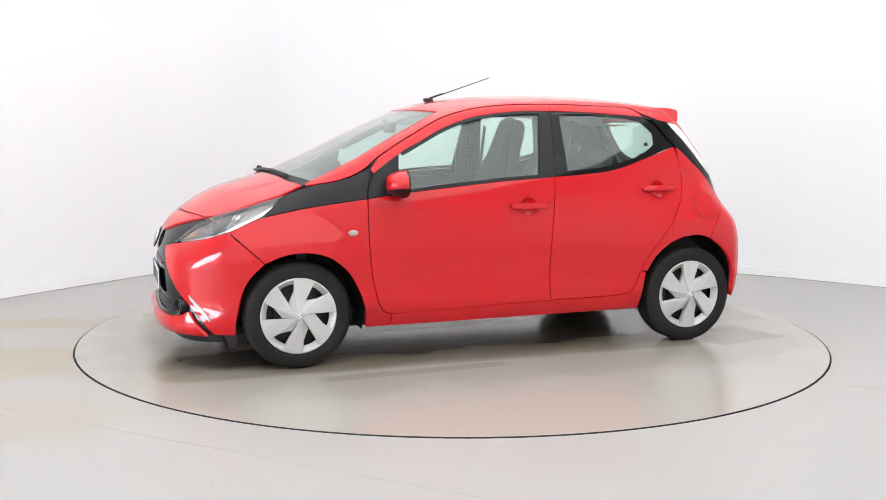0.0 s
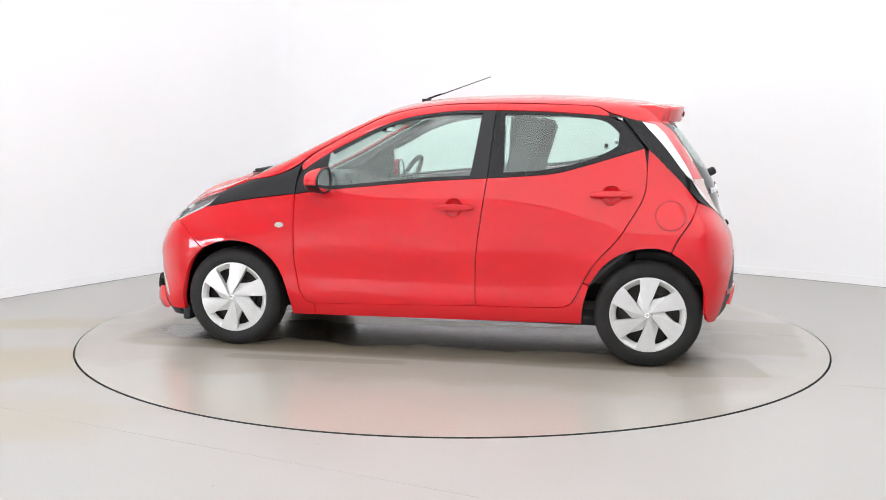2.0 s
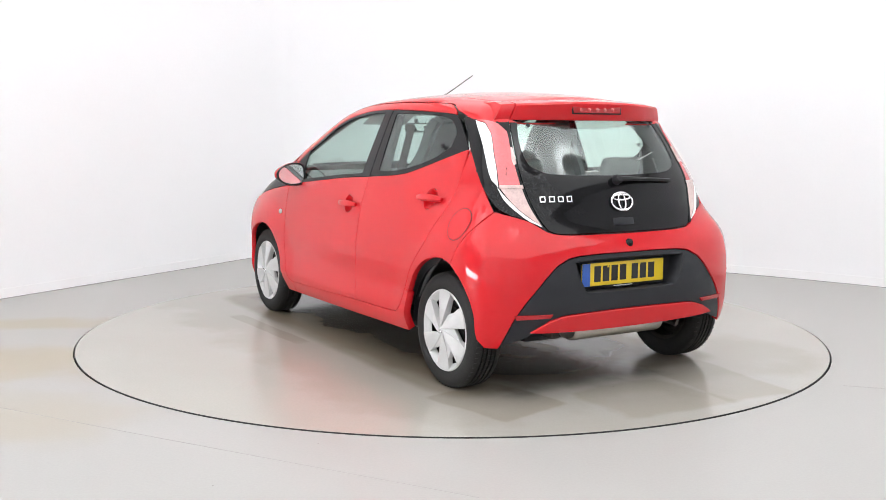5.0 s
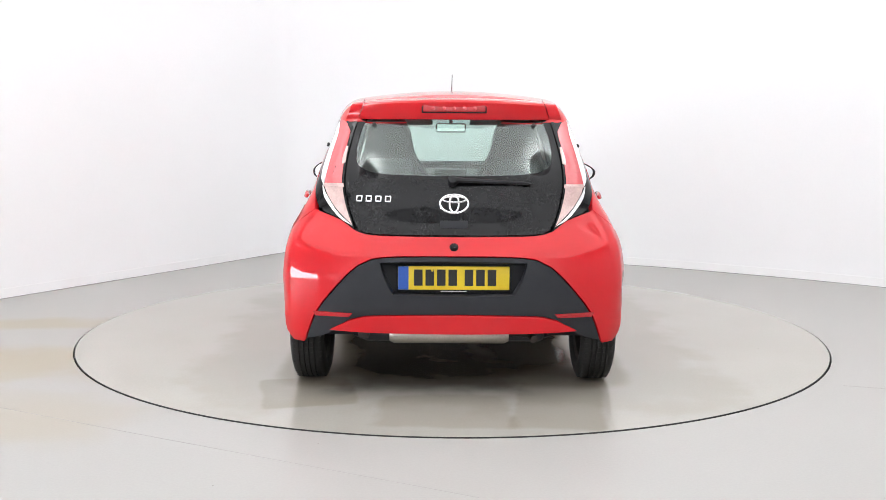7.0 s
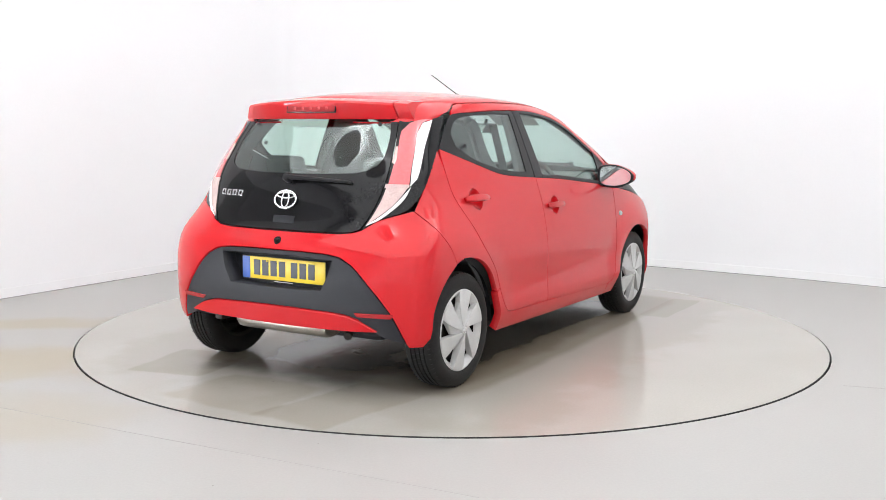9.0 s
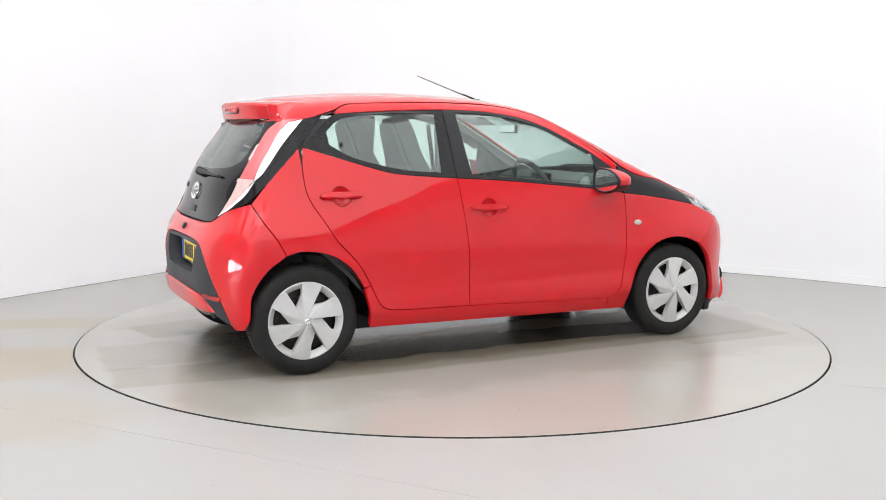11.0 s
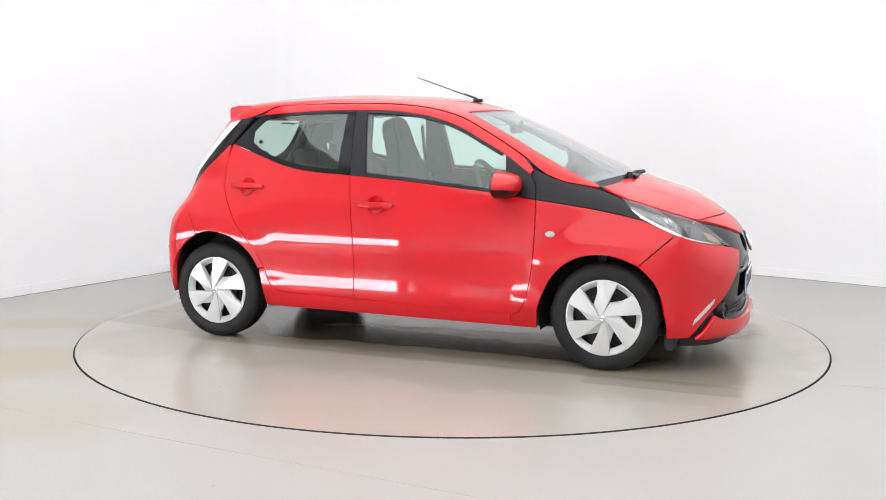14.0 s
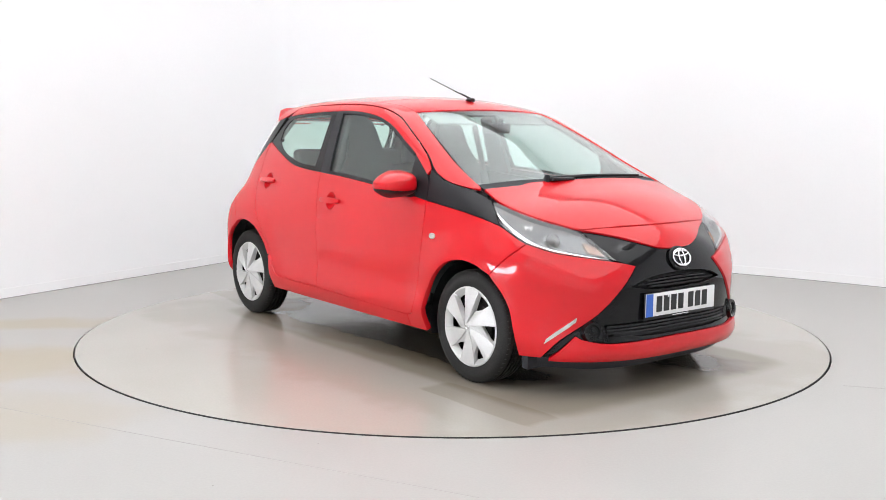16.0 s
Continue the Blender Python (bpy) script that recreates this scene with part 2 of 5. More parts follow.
# ---- the room ----
R = 2.243
CLEAR = 0.007
FLOOR_Z = -0.004     # the turntable stands a little proud of the floor
PLAN = [(-3.95, -0.19), (-3.3, 0.93), (-2.46, 2.38), (-1.80, 3.56), (-1.615, 3.83), (-1.38, 3.98), (-1.08, 4.02), (-0.74, 3.96), (-0.3, 3.84), (0.1, 3.69), (0.7, 3.44), (1.58, 3.03), (2.06, 2.78),
        (2.49, 2.50), (2.9, 2.23), (3.27, 1.95), (3.6, 1.68), (4.6, 0.75), (5.9, -0.7), (7.2, -3.2), (7.9, -6.0), (8.0, -9.4)]
WALL_TOP = 4.4
LIGHT_STOP_TOP = 0.14
JOINTS = (((-2.62, -1.56), (-1.3, -2.22)), ((-1.3, -2.22), (0.1, -2.9)), ((1.95, -1.35), (2.9, -1.62)), ((2.9, -1.62), (4.2, -2.0)))


def wall_strip(a, b, name, height, thick, mat, base=0.0, proud=0.0):
    """An upright slab between two points of the plan, with its room side on the line."""
    a, b = Vector((*a, 0)), Vector((*b, 0))
    d = (b - a).normalized()
    out = Vector((-d.y, d.x, 0))
    bm = bmesh.new()
    q = [a - out * proud, b - out * proud, b + out * thick, a + out * thick]
    lo, hi = [[bm.verts.new(p + Vector((0, 0, z))) for p in q] for z in (base, height)]
    bm.faces.new(lo[::-1]), bm.faces.new(hi)
    for i in range(4):
        bm.faces.new((lo[i], lo[(i + 1) % 4], hi[(i + 1) % 4], hi[i]))
    bmesh.ops.recalc_face_normals(bm, faces=bm.faces[:])
    return bm


def fine_plan(points, steps=4):
    """The plan's line, rounded."""
    out = []
    for i in range(len(points) - 1):
        p0, p1, p2, p3 = (Vector(points[min(max(k, 0), len(points) - 1)]) for k in (i - 1, i, i + 1, i + 2))
        long = (p2 - p1).length > 2
        for s in range(1 if long else steps):
            t = s / steps
            out.append(0.5 * (2 * p1 + (p2 - p0) * t + (2 * p0 - 5 * p1 + 4 * p2 - p3) * t * t + (3 * p1 - p0 - 3 * p2 + p3) * t ** 3))
    return [(v.x, v.y) for v in out] + [points[-1]]


def curved_wall(line, z0, z1, inner, outer):
    """One slab that follows the line; inner and outer: how far it stands to the room's side and away from it."""
    pts = [Vector((*p, 0)) for p in line]
    bm = bmesh.new()
    rows = []
    for i, p in enumerate(pts):
        d = (pts[min(i + 1, len(pts) - 1)] - pts[max(i - 1, 0)]).normalized()
        n = Vector((-d.y, d.x, 0))
        rows.append([bm.verts.new(p + n * o + Vector((0, 0, z))) for o, z in ((-inner, z0), (-inner, z1), (outer, z1), (outer, z0))])
    for a, b in zip(rows, rows[1:]):
        for k in range(4):
            bm.faces.new((a[k], a[(k + 1) % 4], b[(k + 1) % 4], b[k]))
    bm.faces.new(rows[0]), bm.faces.new(rows[-1][::-1])
    bmesh.ops.recalc_face_normals(bm, faces=bm.faces[:])
    return bm


def room():
    line = fine_plan(PLAN)
    tagged(part("wall_north", curved_wall(line, FLOOR_Z, WALL_TOP, 0, 0.15), WHITE_WALL), "white painted studio wall with rounded corner", "wall", kind="structure")
    tagged(part("baseboard", curved_wall(line, FLOOR_Z + 0.003, 0.068, 0.012, -0.002), WHITE_TRIM), "low white painted skirting along the wall", "baseboard", kind="structure")
    # dark strip put in for the shadow line at the skirting's foot
    tagged(part("trim", curved_wall(line, FLOOR_Z - 0.002, FLOOR_Z + 0.005, 0.008, -0.002), PIT), "thin dark strip standing in for the shadow gap under the skirting", "trim", kind="structure")
    tagged(part("wall_south", wall_strip((8.15, -9.4), (-7.75, -9.4), "w", WALL_TOP, 0.15, WHITE_WALL), WHITE_WALL), "plain white wall behind the camera", "wall", kind="structure")
    bm = bmesh.new()
    outer = [bm.verts.new((x, y, 0)) for x, y in ((-9, -10), (9, -10), (9, 6), (-9, 6))]
    inner = [bm.verts.new(((R + CLEAR) * math.cos(a), (R + CLEAR) * math.sin(a), 0)) for a in (2 * math.pi * k / 200 for k in range(200))]
    edges = [bm.edges.new((outer[i], outer[(i + 1) % 4])) for i in range(4)] + [bm.edges.new((inner[i], inner[(i + 1) % 200])) for i in range(200)]
    bmesh.ops.triangle_fill(bm, edges=edges, use_beauty=True)
    for f in bm.faces:
        if f.normal.z < 0:
            f.normal_flip()
    rim = [bm.verts.new((v.co.x, v.co.y, -0.05)) for v in inner]
    for i in range(200):
        bm.faces.new((inner[i], inner[(i + 1) % 200], rim[(i + 1) % 200], rim[i]))
    tagged(part("floor", bm, FLOOR, m=pose(0, 0, FLOOR_Z), smooth=False), "sealed pale grey studio floor with faint brown stains", "floor", kind="structure")
    bm = bmesh.new()
    bmesh.ops.create_circle(bm, cap_ends=True, radius=R + 0.3, segments=96)
    tagged(part("turntable_pit", bm, PIT, m=pose(0, 0, -0.056)), "dark gap round the turntable", "floor pit", kind="structure")
    bm = box(17, 15.4, 0.2, at=(0.2, -2.4, WALL_TOP + 0.1))
    tagged(part("ceiling", bm, CEILING_WHITE, smooth=False), "off-white studio ceiling", "ceiling", kind="structure")
    for a, b in JOINTS:
        v = Vector(b) - Vector(a)
        tagged(part("floor_joint", box(v.length, 0.0028, 0.001, at=(0, 0, FLOOR_Z + 0.0002)), JOINT, m=pose((a[0] + b[0]) / 2, (a[1] + b[1]) / 2, 0, 0, 0, math.degrees(math.atan2(v.y, v.x)))),
               "hairline joint in the floor", "floor joint", kind="structure")


def fill_sheet(outline, mat, drop=0.06):
    """An added, unseen glowing sheet in a slim frame under the ceiling, for fill light; outline: its corners in the
    plan.
    """
    root = tagged(new("fill_sheet"), "added unseen glowing sheet under the ceiling that evens out the light", "ceiling light")
    root.matrix_basis = pose(0, 0, WALL_TOP - drop)
    n = len(outline)
    for i in range(n):
        a, b = Vector((*outline[i], drop / 2)), Vector((*outline[(i + 1) % n], drop / 2))
        part("frame", box((b - a).length + 0.03, 0.04, drop, 0.004, at=(a + b) / 2, turn=Matrix.Rotation(math.atan2(b.y - a.y, b.x - a.x), 4, "Z")), WHITE_TRIM, root)
    part("diffuser", prism(outline, 0.02, "z"), mat, root, smooth=False)


def soft_light(x, y, r):
    """A round soft lamp that hangs under the ceiling."""
    root = tagged(new("soft_light"), "round white soft light under the ceiling", "ceiling light", "soft lights round the turntable")
    root.matrix_basis = pose(x, y, WALL_TOP - 0.30, 90)
    part("shade", spun([(r, 0.0), (r, -0.02), (r * 0.6, -0.16), (0.08, -0.20), (0.03, -0.30)], 40), WHITE_TRIM, root)
    part("diffuser", spun([(0.0, 0.02), (r * 0.5, 0.017), (r * 0.9, 0.004), (r, 0.0)], 40), CEILING_LIGHT, root)


def roller_door(a, b, gap):
    """A stretch of the side wall with a roller shutter; gap: how far it stands open at its foot."""
    tagged(part("wall_over_door", wall_strip(a, b, "w", WALL_TOP, 0.15, WHITE_WALL, base=3.0), WHITE_WALL), "white wall over the roller shutter", "wall", kind="structure")
    d = Vector(b) - Vector(a)
    mid = (Vector(a) + Vector(b)) / 2
    turn = math.degrees(math.atan2(d.y, d.x))
    door = tagged(new("roller_shutter"), "pale grey steel roller shutter " + ("raised part-way" if gap > 0.5 else "closed to the floor"), "roller door", "roller shutters in the side wall")
    door.matrix_basis = pose(mid.x, mid.y, 0, 0, 0, turn)
    for k in range(int((3.0 - gap) / 0.1)):
        part("slat", box(d.length - 0.1, 0.022, 0.098, 0.008, at=(0, 0.05, gap + 0.1 + 0.1 * k)), SHUTTER, door)
    part("bottom_rail", box(d.length - 0.1, 0.05, 0.09, 0.01, at=(0, 0.05, gap)), SHUTTER, door)
    for q in (-1, 1):
        part("guide", box(0.06, 0.09, 3.0, 0.008, at=(q * (d.length / 2 - 0.03), 0.05, 1.5)), SHUTTER, door)
    if gap < 0.5:
        return
    # added unseen block that cuts the lower edge of the daylight
    tagged(part("light_stop", box(d.length, 0.15, LIGHT_STOP_TOP, at=(0, 0.077, LIGHT_STOP_TOP / 2)), WHITE_WALL, m=pose(mid.x, mid.y, 0, 0, 0, turn)), "added unseen block that keeps low daylight off the floor", "wall", kind="structure")
    tagged(part("backdrop", box(d.length + 1.0, 0.05, 1.8, at=(0, 0.7, 0.9)), OUTDOORS, m=pose(mid.x, mid.y, 0, 0, 0, turn)), "plain daylight outside the door", "backdrop", kind="structure")


room()
tagged(part("wall_west", wall_strip((-7.6, -9.4), (-7.08, -8.6), "w", WALL_TOP, 0.15, WHITE_WALL), WHITE_WALL), "plain white side wall", "wall", kind="structure")
fill_sheet([(-3.75, -0.6), (-2.25, 2.2), (-1.15, 3.75), (0.55, 3.15), (2.35, 2.2), (4.2, 0.7), (5.5, -0.9), (5.6, -9.2), (-5.0, -9.2), (-5.0, -1.8)], FILL_LIGHT, 0.04)
for lx, ly in ((1.95, -2.6), (-1.9, -3.0), (3.3, -1.6), (-2.7, -1.6)):
    soft_light(lx, ly, 0.42)
roller_door((-7.08, -8.60), (-5.29, -1.58), 0.86)
roller_door((-5.29, -1.58), (-3.95, -0.19), 0.05)

# ---- the turntable ----
disc = tagged(new("turntable"), "round grey turntable set flush in the floor", "turntable")
bm = bmesh.new()
bmesh.ops.create_circle(bm, cap_ends=True, radius=R - 0.004, segments=200)
top_ring = [e for e in bm.edges]
ext = bmesh.ops.extrude_edge_only(bm, edges=top_ring)
bmesh.ops.translate(bm, vec=(0, 0, -0.05), verts=[v for v in ext["geom"] if isinstance(v, bmesh.types.BMVert)])
bmesh.ops.recalc_face_normals(bm, faces=bm.faces[:])
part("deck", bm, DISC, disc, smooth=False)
part("edge_trim", ring(R - 0.0045, R - 0.002, -0.05, -0.0006, 200), PIT, disc)


# ---- the car's outer form: x ahead, y to its left, z up, origin on the ground between the axles ----
def curve(*pts):
    """A smooth curve through (x, value) pairs, as a function of x."""
    xs, ys = np.array(pts, float).T
    slope = np.gradient(ys, xs)
    at = np.linspace(xs[0], xs[-1], 500)
    i = np.clip(np.searchsorted(xs, at) - 1, 0, len(xs) - 2)
    w = xs[i + 1] - xs[i]
    s = (at - xs[i]) / w
    val = ((1 + 2 * s) * (1 - s) ** 2 * ys[i] + s * (1 - s) ** 2 * w * slope[i]
           + s * s * (3 - 2 * s) * ys[i + 1] + s * s * (s - 1) * w * slope[i + 1])
    return lambda v: np.interp(v, at, val)


side_width = curve((0.10, 0.75), (0.20, 0.770), (0.24, 0.789), (0.28, 0.801), (0.31, 0.8060), (0.34, 0.8055), (0.37, 0.8030), (0.40, 0.8000), (0.43, 0.7983), (0.46, 0.7980),
                   (0.50, 0.8000), (0.54, 0.8022), (0.575, 0.8030), (0.62, 0.8018), (0.66, 0.7990), (0.72, 0.7930), (0.78, 0.7855), (0.85, 0.774), (0.93, 0.755),
                   (1.0, 0.735), (1.1, 0.701), (1.2, 0.664), (1.3, 0.625), (1.4, 0.582), (1.5, 0.535))
top_height = curve((-1.6, 1.335), (-1.34, 1.386), (-1.15, 1.416), (-1.0, 1.433), (-0.8, 1.448), (-0.6, 1.456), (-0.4, 1.457), (-0.2, 1.451), (0.0, 1.441),
                   (0.2, 1.416), (0.34, 1.382), (0.5, 1.320), (0.7, 1.232), (0.9, 1.134), (1.05, 1.062), (1.15, 1.014), (1.25, 0.972), (1.36, 0.939),
                   (1.48, 0.903), (1.58, 0.859), (1.68, 0.801), (1.76, 0.742), (1.84, 0.640), (2.0, 0.40))
crown = curve((-1.6, 0.20), (-1.0, 0.17), (0.2, 0.17), (0.5, 0.195), (0.8, 0.200), (1.0, 0.178), (1.15, 0.155), (1.3, 0.155), (1.45, 0.20), (1.6, 0.33), (1.75, 0.62), (1.9, 0.85), (2.0, 0.9))
nose_x = curve((0.05, 1.76), (0.14, 1.80), (0.20, 1.850), (0.26, 1.850), (0.32, 1.835), (0.45, 1.835), (0.58, 1.842), (0.66, 1.838), (0.74, 1.815), (0.84, 1.79), (1.0, 1.75), (1.5, 1.7))
tail_x = curve((0.10, -1.53), (0.20, -1.575), (0.27, -1.612), (0.36, -1.632), (0.50, -1.640), (0.60, -1.634), (0.69, -1.612), (0.75, -1.580), (0.80, -1.558),
               (0.90, -1.535), (1.0, -1.498), (1.1, -1.436), (1.2, -1.364), (1.3, -1.288), (1.4, -1.21), (1.5, -1.13))
low_front = curve((-2, 0), (1.1, 0), (1.3, 0.004), (1.5, 0.02), (1.8, 0.06), (2, 0.08))


def soft_max(a, b, k):
    h = np.maximum(k - np.abs(a - b), 0) / k
    return np.maximum(a, b) + h * h * k * 0.25


def ramp(v, a, b):
    s = np.clip((v - a) / (b - a), 0, 1)
    return s * s * (3 - 2 * s)


def shell(x, y, z):
    """Below 0 inside the body, above 0 outside."""
    y = np.abs(y)
    back = np.maximum(-x - 0.25, 0) / 1.15
    ahead = np.maximum(x - 0.75, 0) / 0.45
    width = side_width(z) - 0.085 * back ** 2 * ramp(z, 0.70, 1.0) - 0.020 * back ** 2 * ramp(z, 1.0, 1.25) - 0.030 * np.minimum(ahead, 1.6) ** 2 * ramp(z, 0.62, 0.95) - low_front(x)
    # the swell over both wheels
    width = width + 0.004 * np.exp(-((x - 1.17) / 0.36) ** 2) * np.exp(-((z - 0.62) / 0.16) ** 2) + 0.008 * np.exp(-((x + 1.2) / 0.40) ** 2) * np.exp(-((z - 0.66) / 0.17) ** 2)
    # the lips round both arches
    for wx in (1.165, -1.19):
        width = width + (0.018 if wx > 0 else 0.011) * ramp(np.hypot(x - wx, z - 0.27), 0.54, 0.36) * ramp(z, 0.22, 0.34)
    side = (y - width) * 0.93
    top = (z - top_height(x) + crown(x) * y * y) * (1 - 0.12 * ramp(x, 0.3, 0.6))
    front = x - nose_x(z) + 0.34 * (y / 0.79) ** 3.3
    bend = ramp(z, 0.72, 0.92)
    rear = (tail_x(z) + (0.135 + 0.11 * bend) * (y / 0.79) ** (3.8 - 0.7 * bend) - x) * (1 - 0.17 * ramp(z, 0.95, 1.1))
    f = soft_max(side, top, 0.07)
    f = soft_max(f, front, 0.09)
    return soft_max(f, rear, 0.07)


def cast(o, d, far=2.4):
    """Where rays from o (inside) along d leave the body, and the outward normals there."""
    o, d = np.atleast_2d(np.array(o, float)), np.atleast_2d(np.array(d, float))
    o, d = np.broadcast_arrays(o, d)
    lo, hi = np.zeros(len(o)), np.full(len(o), far)
    for _ in range(34):
        mid = (lo + hi) / 2
        out = shell(*(o + d * mid[:, None]).T) > 0
        lo, hi = np.where(out, lo, mid), np.where(out, mid, hi)
    p = o + d * hi[:, None]
    e = 0.004
    n = np.stack([shell(*(p + a).T) - shell(*(p - a).T) for a in np.eye(3) * e], 1)
    return p, n / np.linalg.norm(n, axis=1)[:, None]


# ---- panels cut from the car's form ----
def side_map(s):
    return lambda a, b: (np.stack([a, 0 * a, b], 1), np.tile((0.0, s, 0.0), (len(a), 1)))


def front_map(a, b):
    return np.stack([0 * a + 0.9, 0 * a, b], 1), np.stack([np.cos(np.radians(a)), np.sin(np.radians(a)), 0 * a], 1)


def rear_map(a, b):
    return np.stack([0 * a - 0.7, 0 * a, b], 1), np.stack([-np.cos(np.radians(a)), np.sin(np.radians(a)), 0 * a], 1)


def top_map(a, b):
    return np.stack([a, b, 0 * a + 0.45], 1), np.tile((0.0, 0.0, 1.0), (len(a), 1))


def smooth_line(points, unit, sharp=38, step=0.03):
    """A closed outline, rounded between its corners. unit: how long one unit of each coordinate is."""
    p = np.array(points, float)
    n = len(p)
    u = np.array(unit)
    out = []
    d = [(p[(i + 1) % n] - p[i]) * u for i in range(n)]
    ang = [abs(math.degrees(math.atan2(d[i - 1][0] * d[i][1] - d[i - 1][1] * d[i][0], d[i - 1] @ d[i]))) for i in range(n)]
    for i in range(n):
        p1, p2 = p[i], p[(i + 1) % n]
        p0 = p1 - (p2 - p1) if ang[i] > sharp else p[i - 1]
        p3 = p2 + (p2 - p1) if ang[(i + 1) % n] > sharp else p[(i + 2) % n]
        l = np.linalg.norm(d[i])
        t1 = (p2 - p0) / (np.linalg.norm((p2 - p1) * u) + np.linalg.norm((p1 - p0) * u) + 1e-9) * l
        t2 = (p3 - p1) / (np.linalg.norm((p3 - p2) * u) + l + 1e-9) * l
        k = max(1, int(l / step))
        for s in (j / k for j in range(k)):
            out.append((2 * s ** 3 - 3 * s * s + 1) * p1 + (s ** 3 - 2 * s * s + s) * t1 + (3 * s * s - 2 * s ** 3) * p2 + (s ** 3 - s * s) * t2)
    return np.array(out)


def inset(line, gap, unit):
    """The outline drawn in by a gap."""
    q = line * np.array(unit)
    area = 0.5 * np.sum(q[:, 0] * np.roll(q[:, 1], -1) - np.roll(q[:, 0], -1) * q[:, 1])
    d0, d1 = q - np.roll(q, 1, 0), np.roll(q, -1, 0) - q
    n0, n1 = [np.stack([-d[:, 1], d[:, 0]], 1) / (np.linalg.norm(d, axis=1)[:, None] + 1e-9) for d in (d0, d1)]
    n = n0 + n1
    n /= np.maximum(np.sum(n * n0, 1), 0.5)[:, None]
    return (q + np.sign(area) * gap * n) / np.array(unit)


def skin(outline, mapping, unit=(1, 1), holes=(), gap=0.0026, lift=0.0, depth=0.014, cell=0.06, swell=None, sharp=38):
    """A piece of the car's skin with its thickness. Gives (verts, faces, normals)."""
    loops = [inset(smooth_line(outline, unit, sharp), gap, unit)] + [inset(smooth_line(h, unit, sharp), -gap, unit) for h in holes]
    flat = [[Vector((a * unit[0], b * unit[1], 0)) for a, b in l] for l in loops]
    tris = mathutils_tessellate(flat)
    pts = [v for l in flat for v in l]
    bm = bmesh.new()
    vs = [bm.verts.new(v) for v in pts]
    for t in tris:
        if len(set(t)) == 3:
            try:
                bm.faces.new([vs[i] for i in t])
            except ValueError:
                pass
    lo = [min(v[k] for v in pts) for k in (0, 1)]
    hi = [max(v[k] for v in pts) for k in (0, 1)]
    for k in (0, 1):
        no = Vector((1, 0, 0)) if k == 0 else Vector((0, 1, 0))
        c = lo[k] + cell * 0.4637
        while c < hi[k]:
            co = Vector((0, 0, 0))
            co[k] = c
            bmesh.ops.bisect_plane(bm, geom=bm.verts[:] + bm.edges[:] + bm.faces[:], dist=1e-6, plane_co=co, plane_no=no)
            c += cell
    bmesh.ops.remove_doubles(bm, verts=bm.verts[:], dist=1e-5)
    bm.verts.index_update()
    ab = np.array([(v.co.x / unit[0], v.co.y / unit[1]) for v in bm.verts])
    faces = [[v.index for v in f.verts] for f in bm.faces]
    rim = [(e.verts[0].index, e.verts[1].index, e.link_faces[0].calc_center_median()) for e in bm.edges if len(e.link_faces) == 1]
    mids = rim
    o, d = mapping(ab[:, 0], ab[:, 1])
    p, n = cast(o, d)
    rise = np.full(len(p), lift) + (swell(p) if swell else 0)
    p = p + n * rise[:, None]
    back = p - n * depth
    # face winding follows the outward normal
    out_faces = []
    for f in faces:
        q = p[f] - p[f].mean(0)
        c = np.cross(q, np.roll(q, -1, 0)).sum(0)
        out_faces.append(f if c @ n[f].sum(0) > 0 else f[::-1])
    k = len(p)
    verts, normals = [*p, *back], [*n, *(-n)]
    all_faces = out_faces + [[i + k for i in f[::-1]] for f in out_faces]
    centres = np.array([(mid.x / unit[0], mid.y / unit[1]) for _, _, mid in mids])
    pm, _ = cast(*mapping(centres[:, 0], centres[:, 1]))
    for (i, j, _), inner in zip(mids, pm):
        w = np.cross(p[j] - p[i], n[i])
        w /= np.linalg.norm(w) + 1e-12
        # away from the middle of the face inside the rim
        if w @ ((p[i] + p[j]) / 2 - inner) < 0:
            w = -w
        b = len(verts)
        verts += [p[i], p[j], back[j], back[i]]
        normals += [w * 0.8 + n[i] * 0.6, w * 0.8 + n[j] * 0.6, w, w]
        q = [b, b + 1, b + 2, b + 3]
        if np.cross(p[j] - p[i], back[j] - p[i]) @ w < 0:
            q = q[::-1]
        all_faces.append(q)
    bm.free()
    return verts, all_faces, normals


def mathutils_tessellate(loops):
    from mathutils.geometry import tessellate_polygon
    return tessellate_polygon(loops)


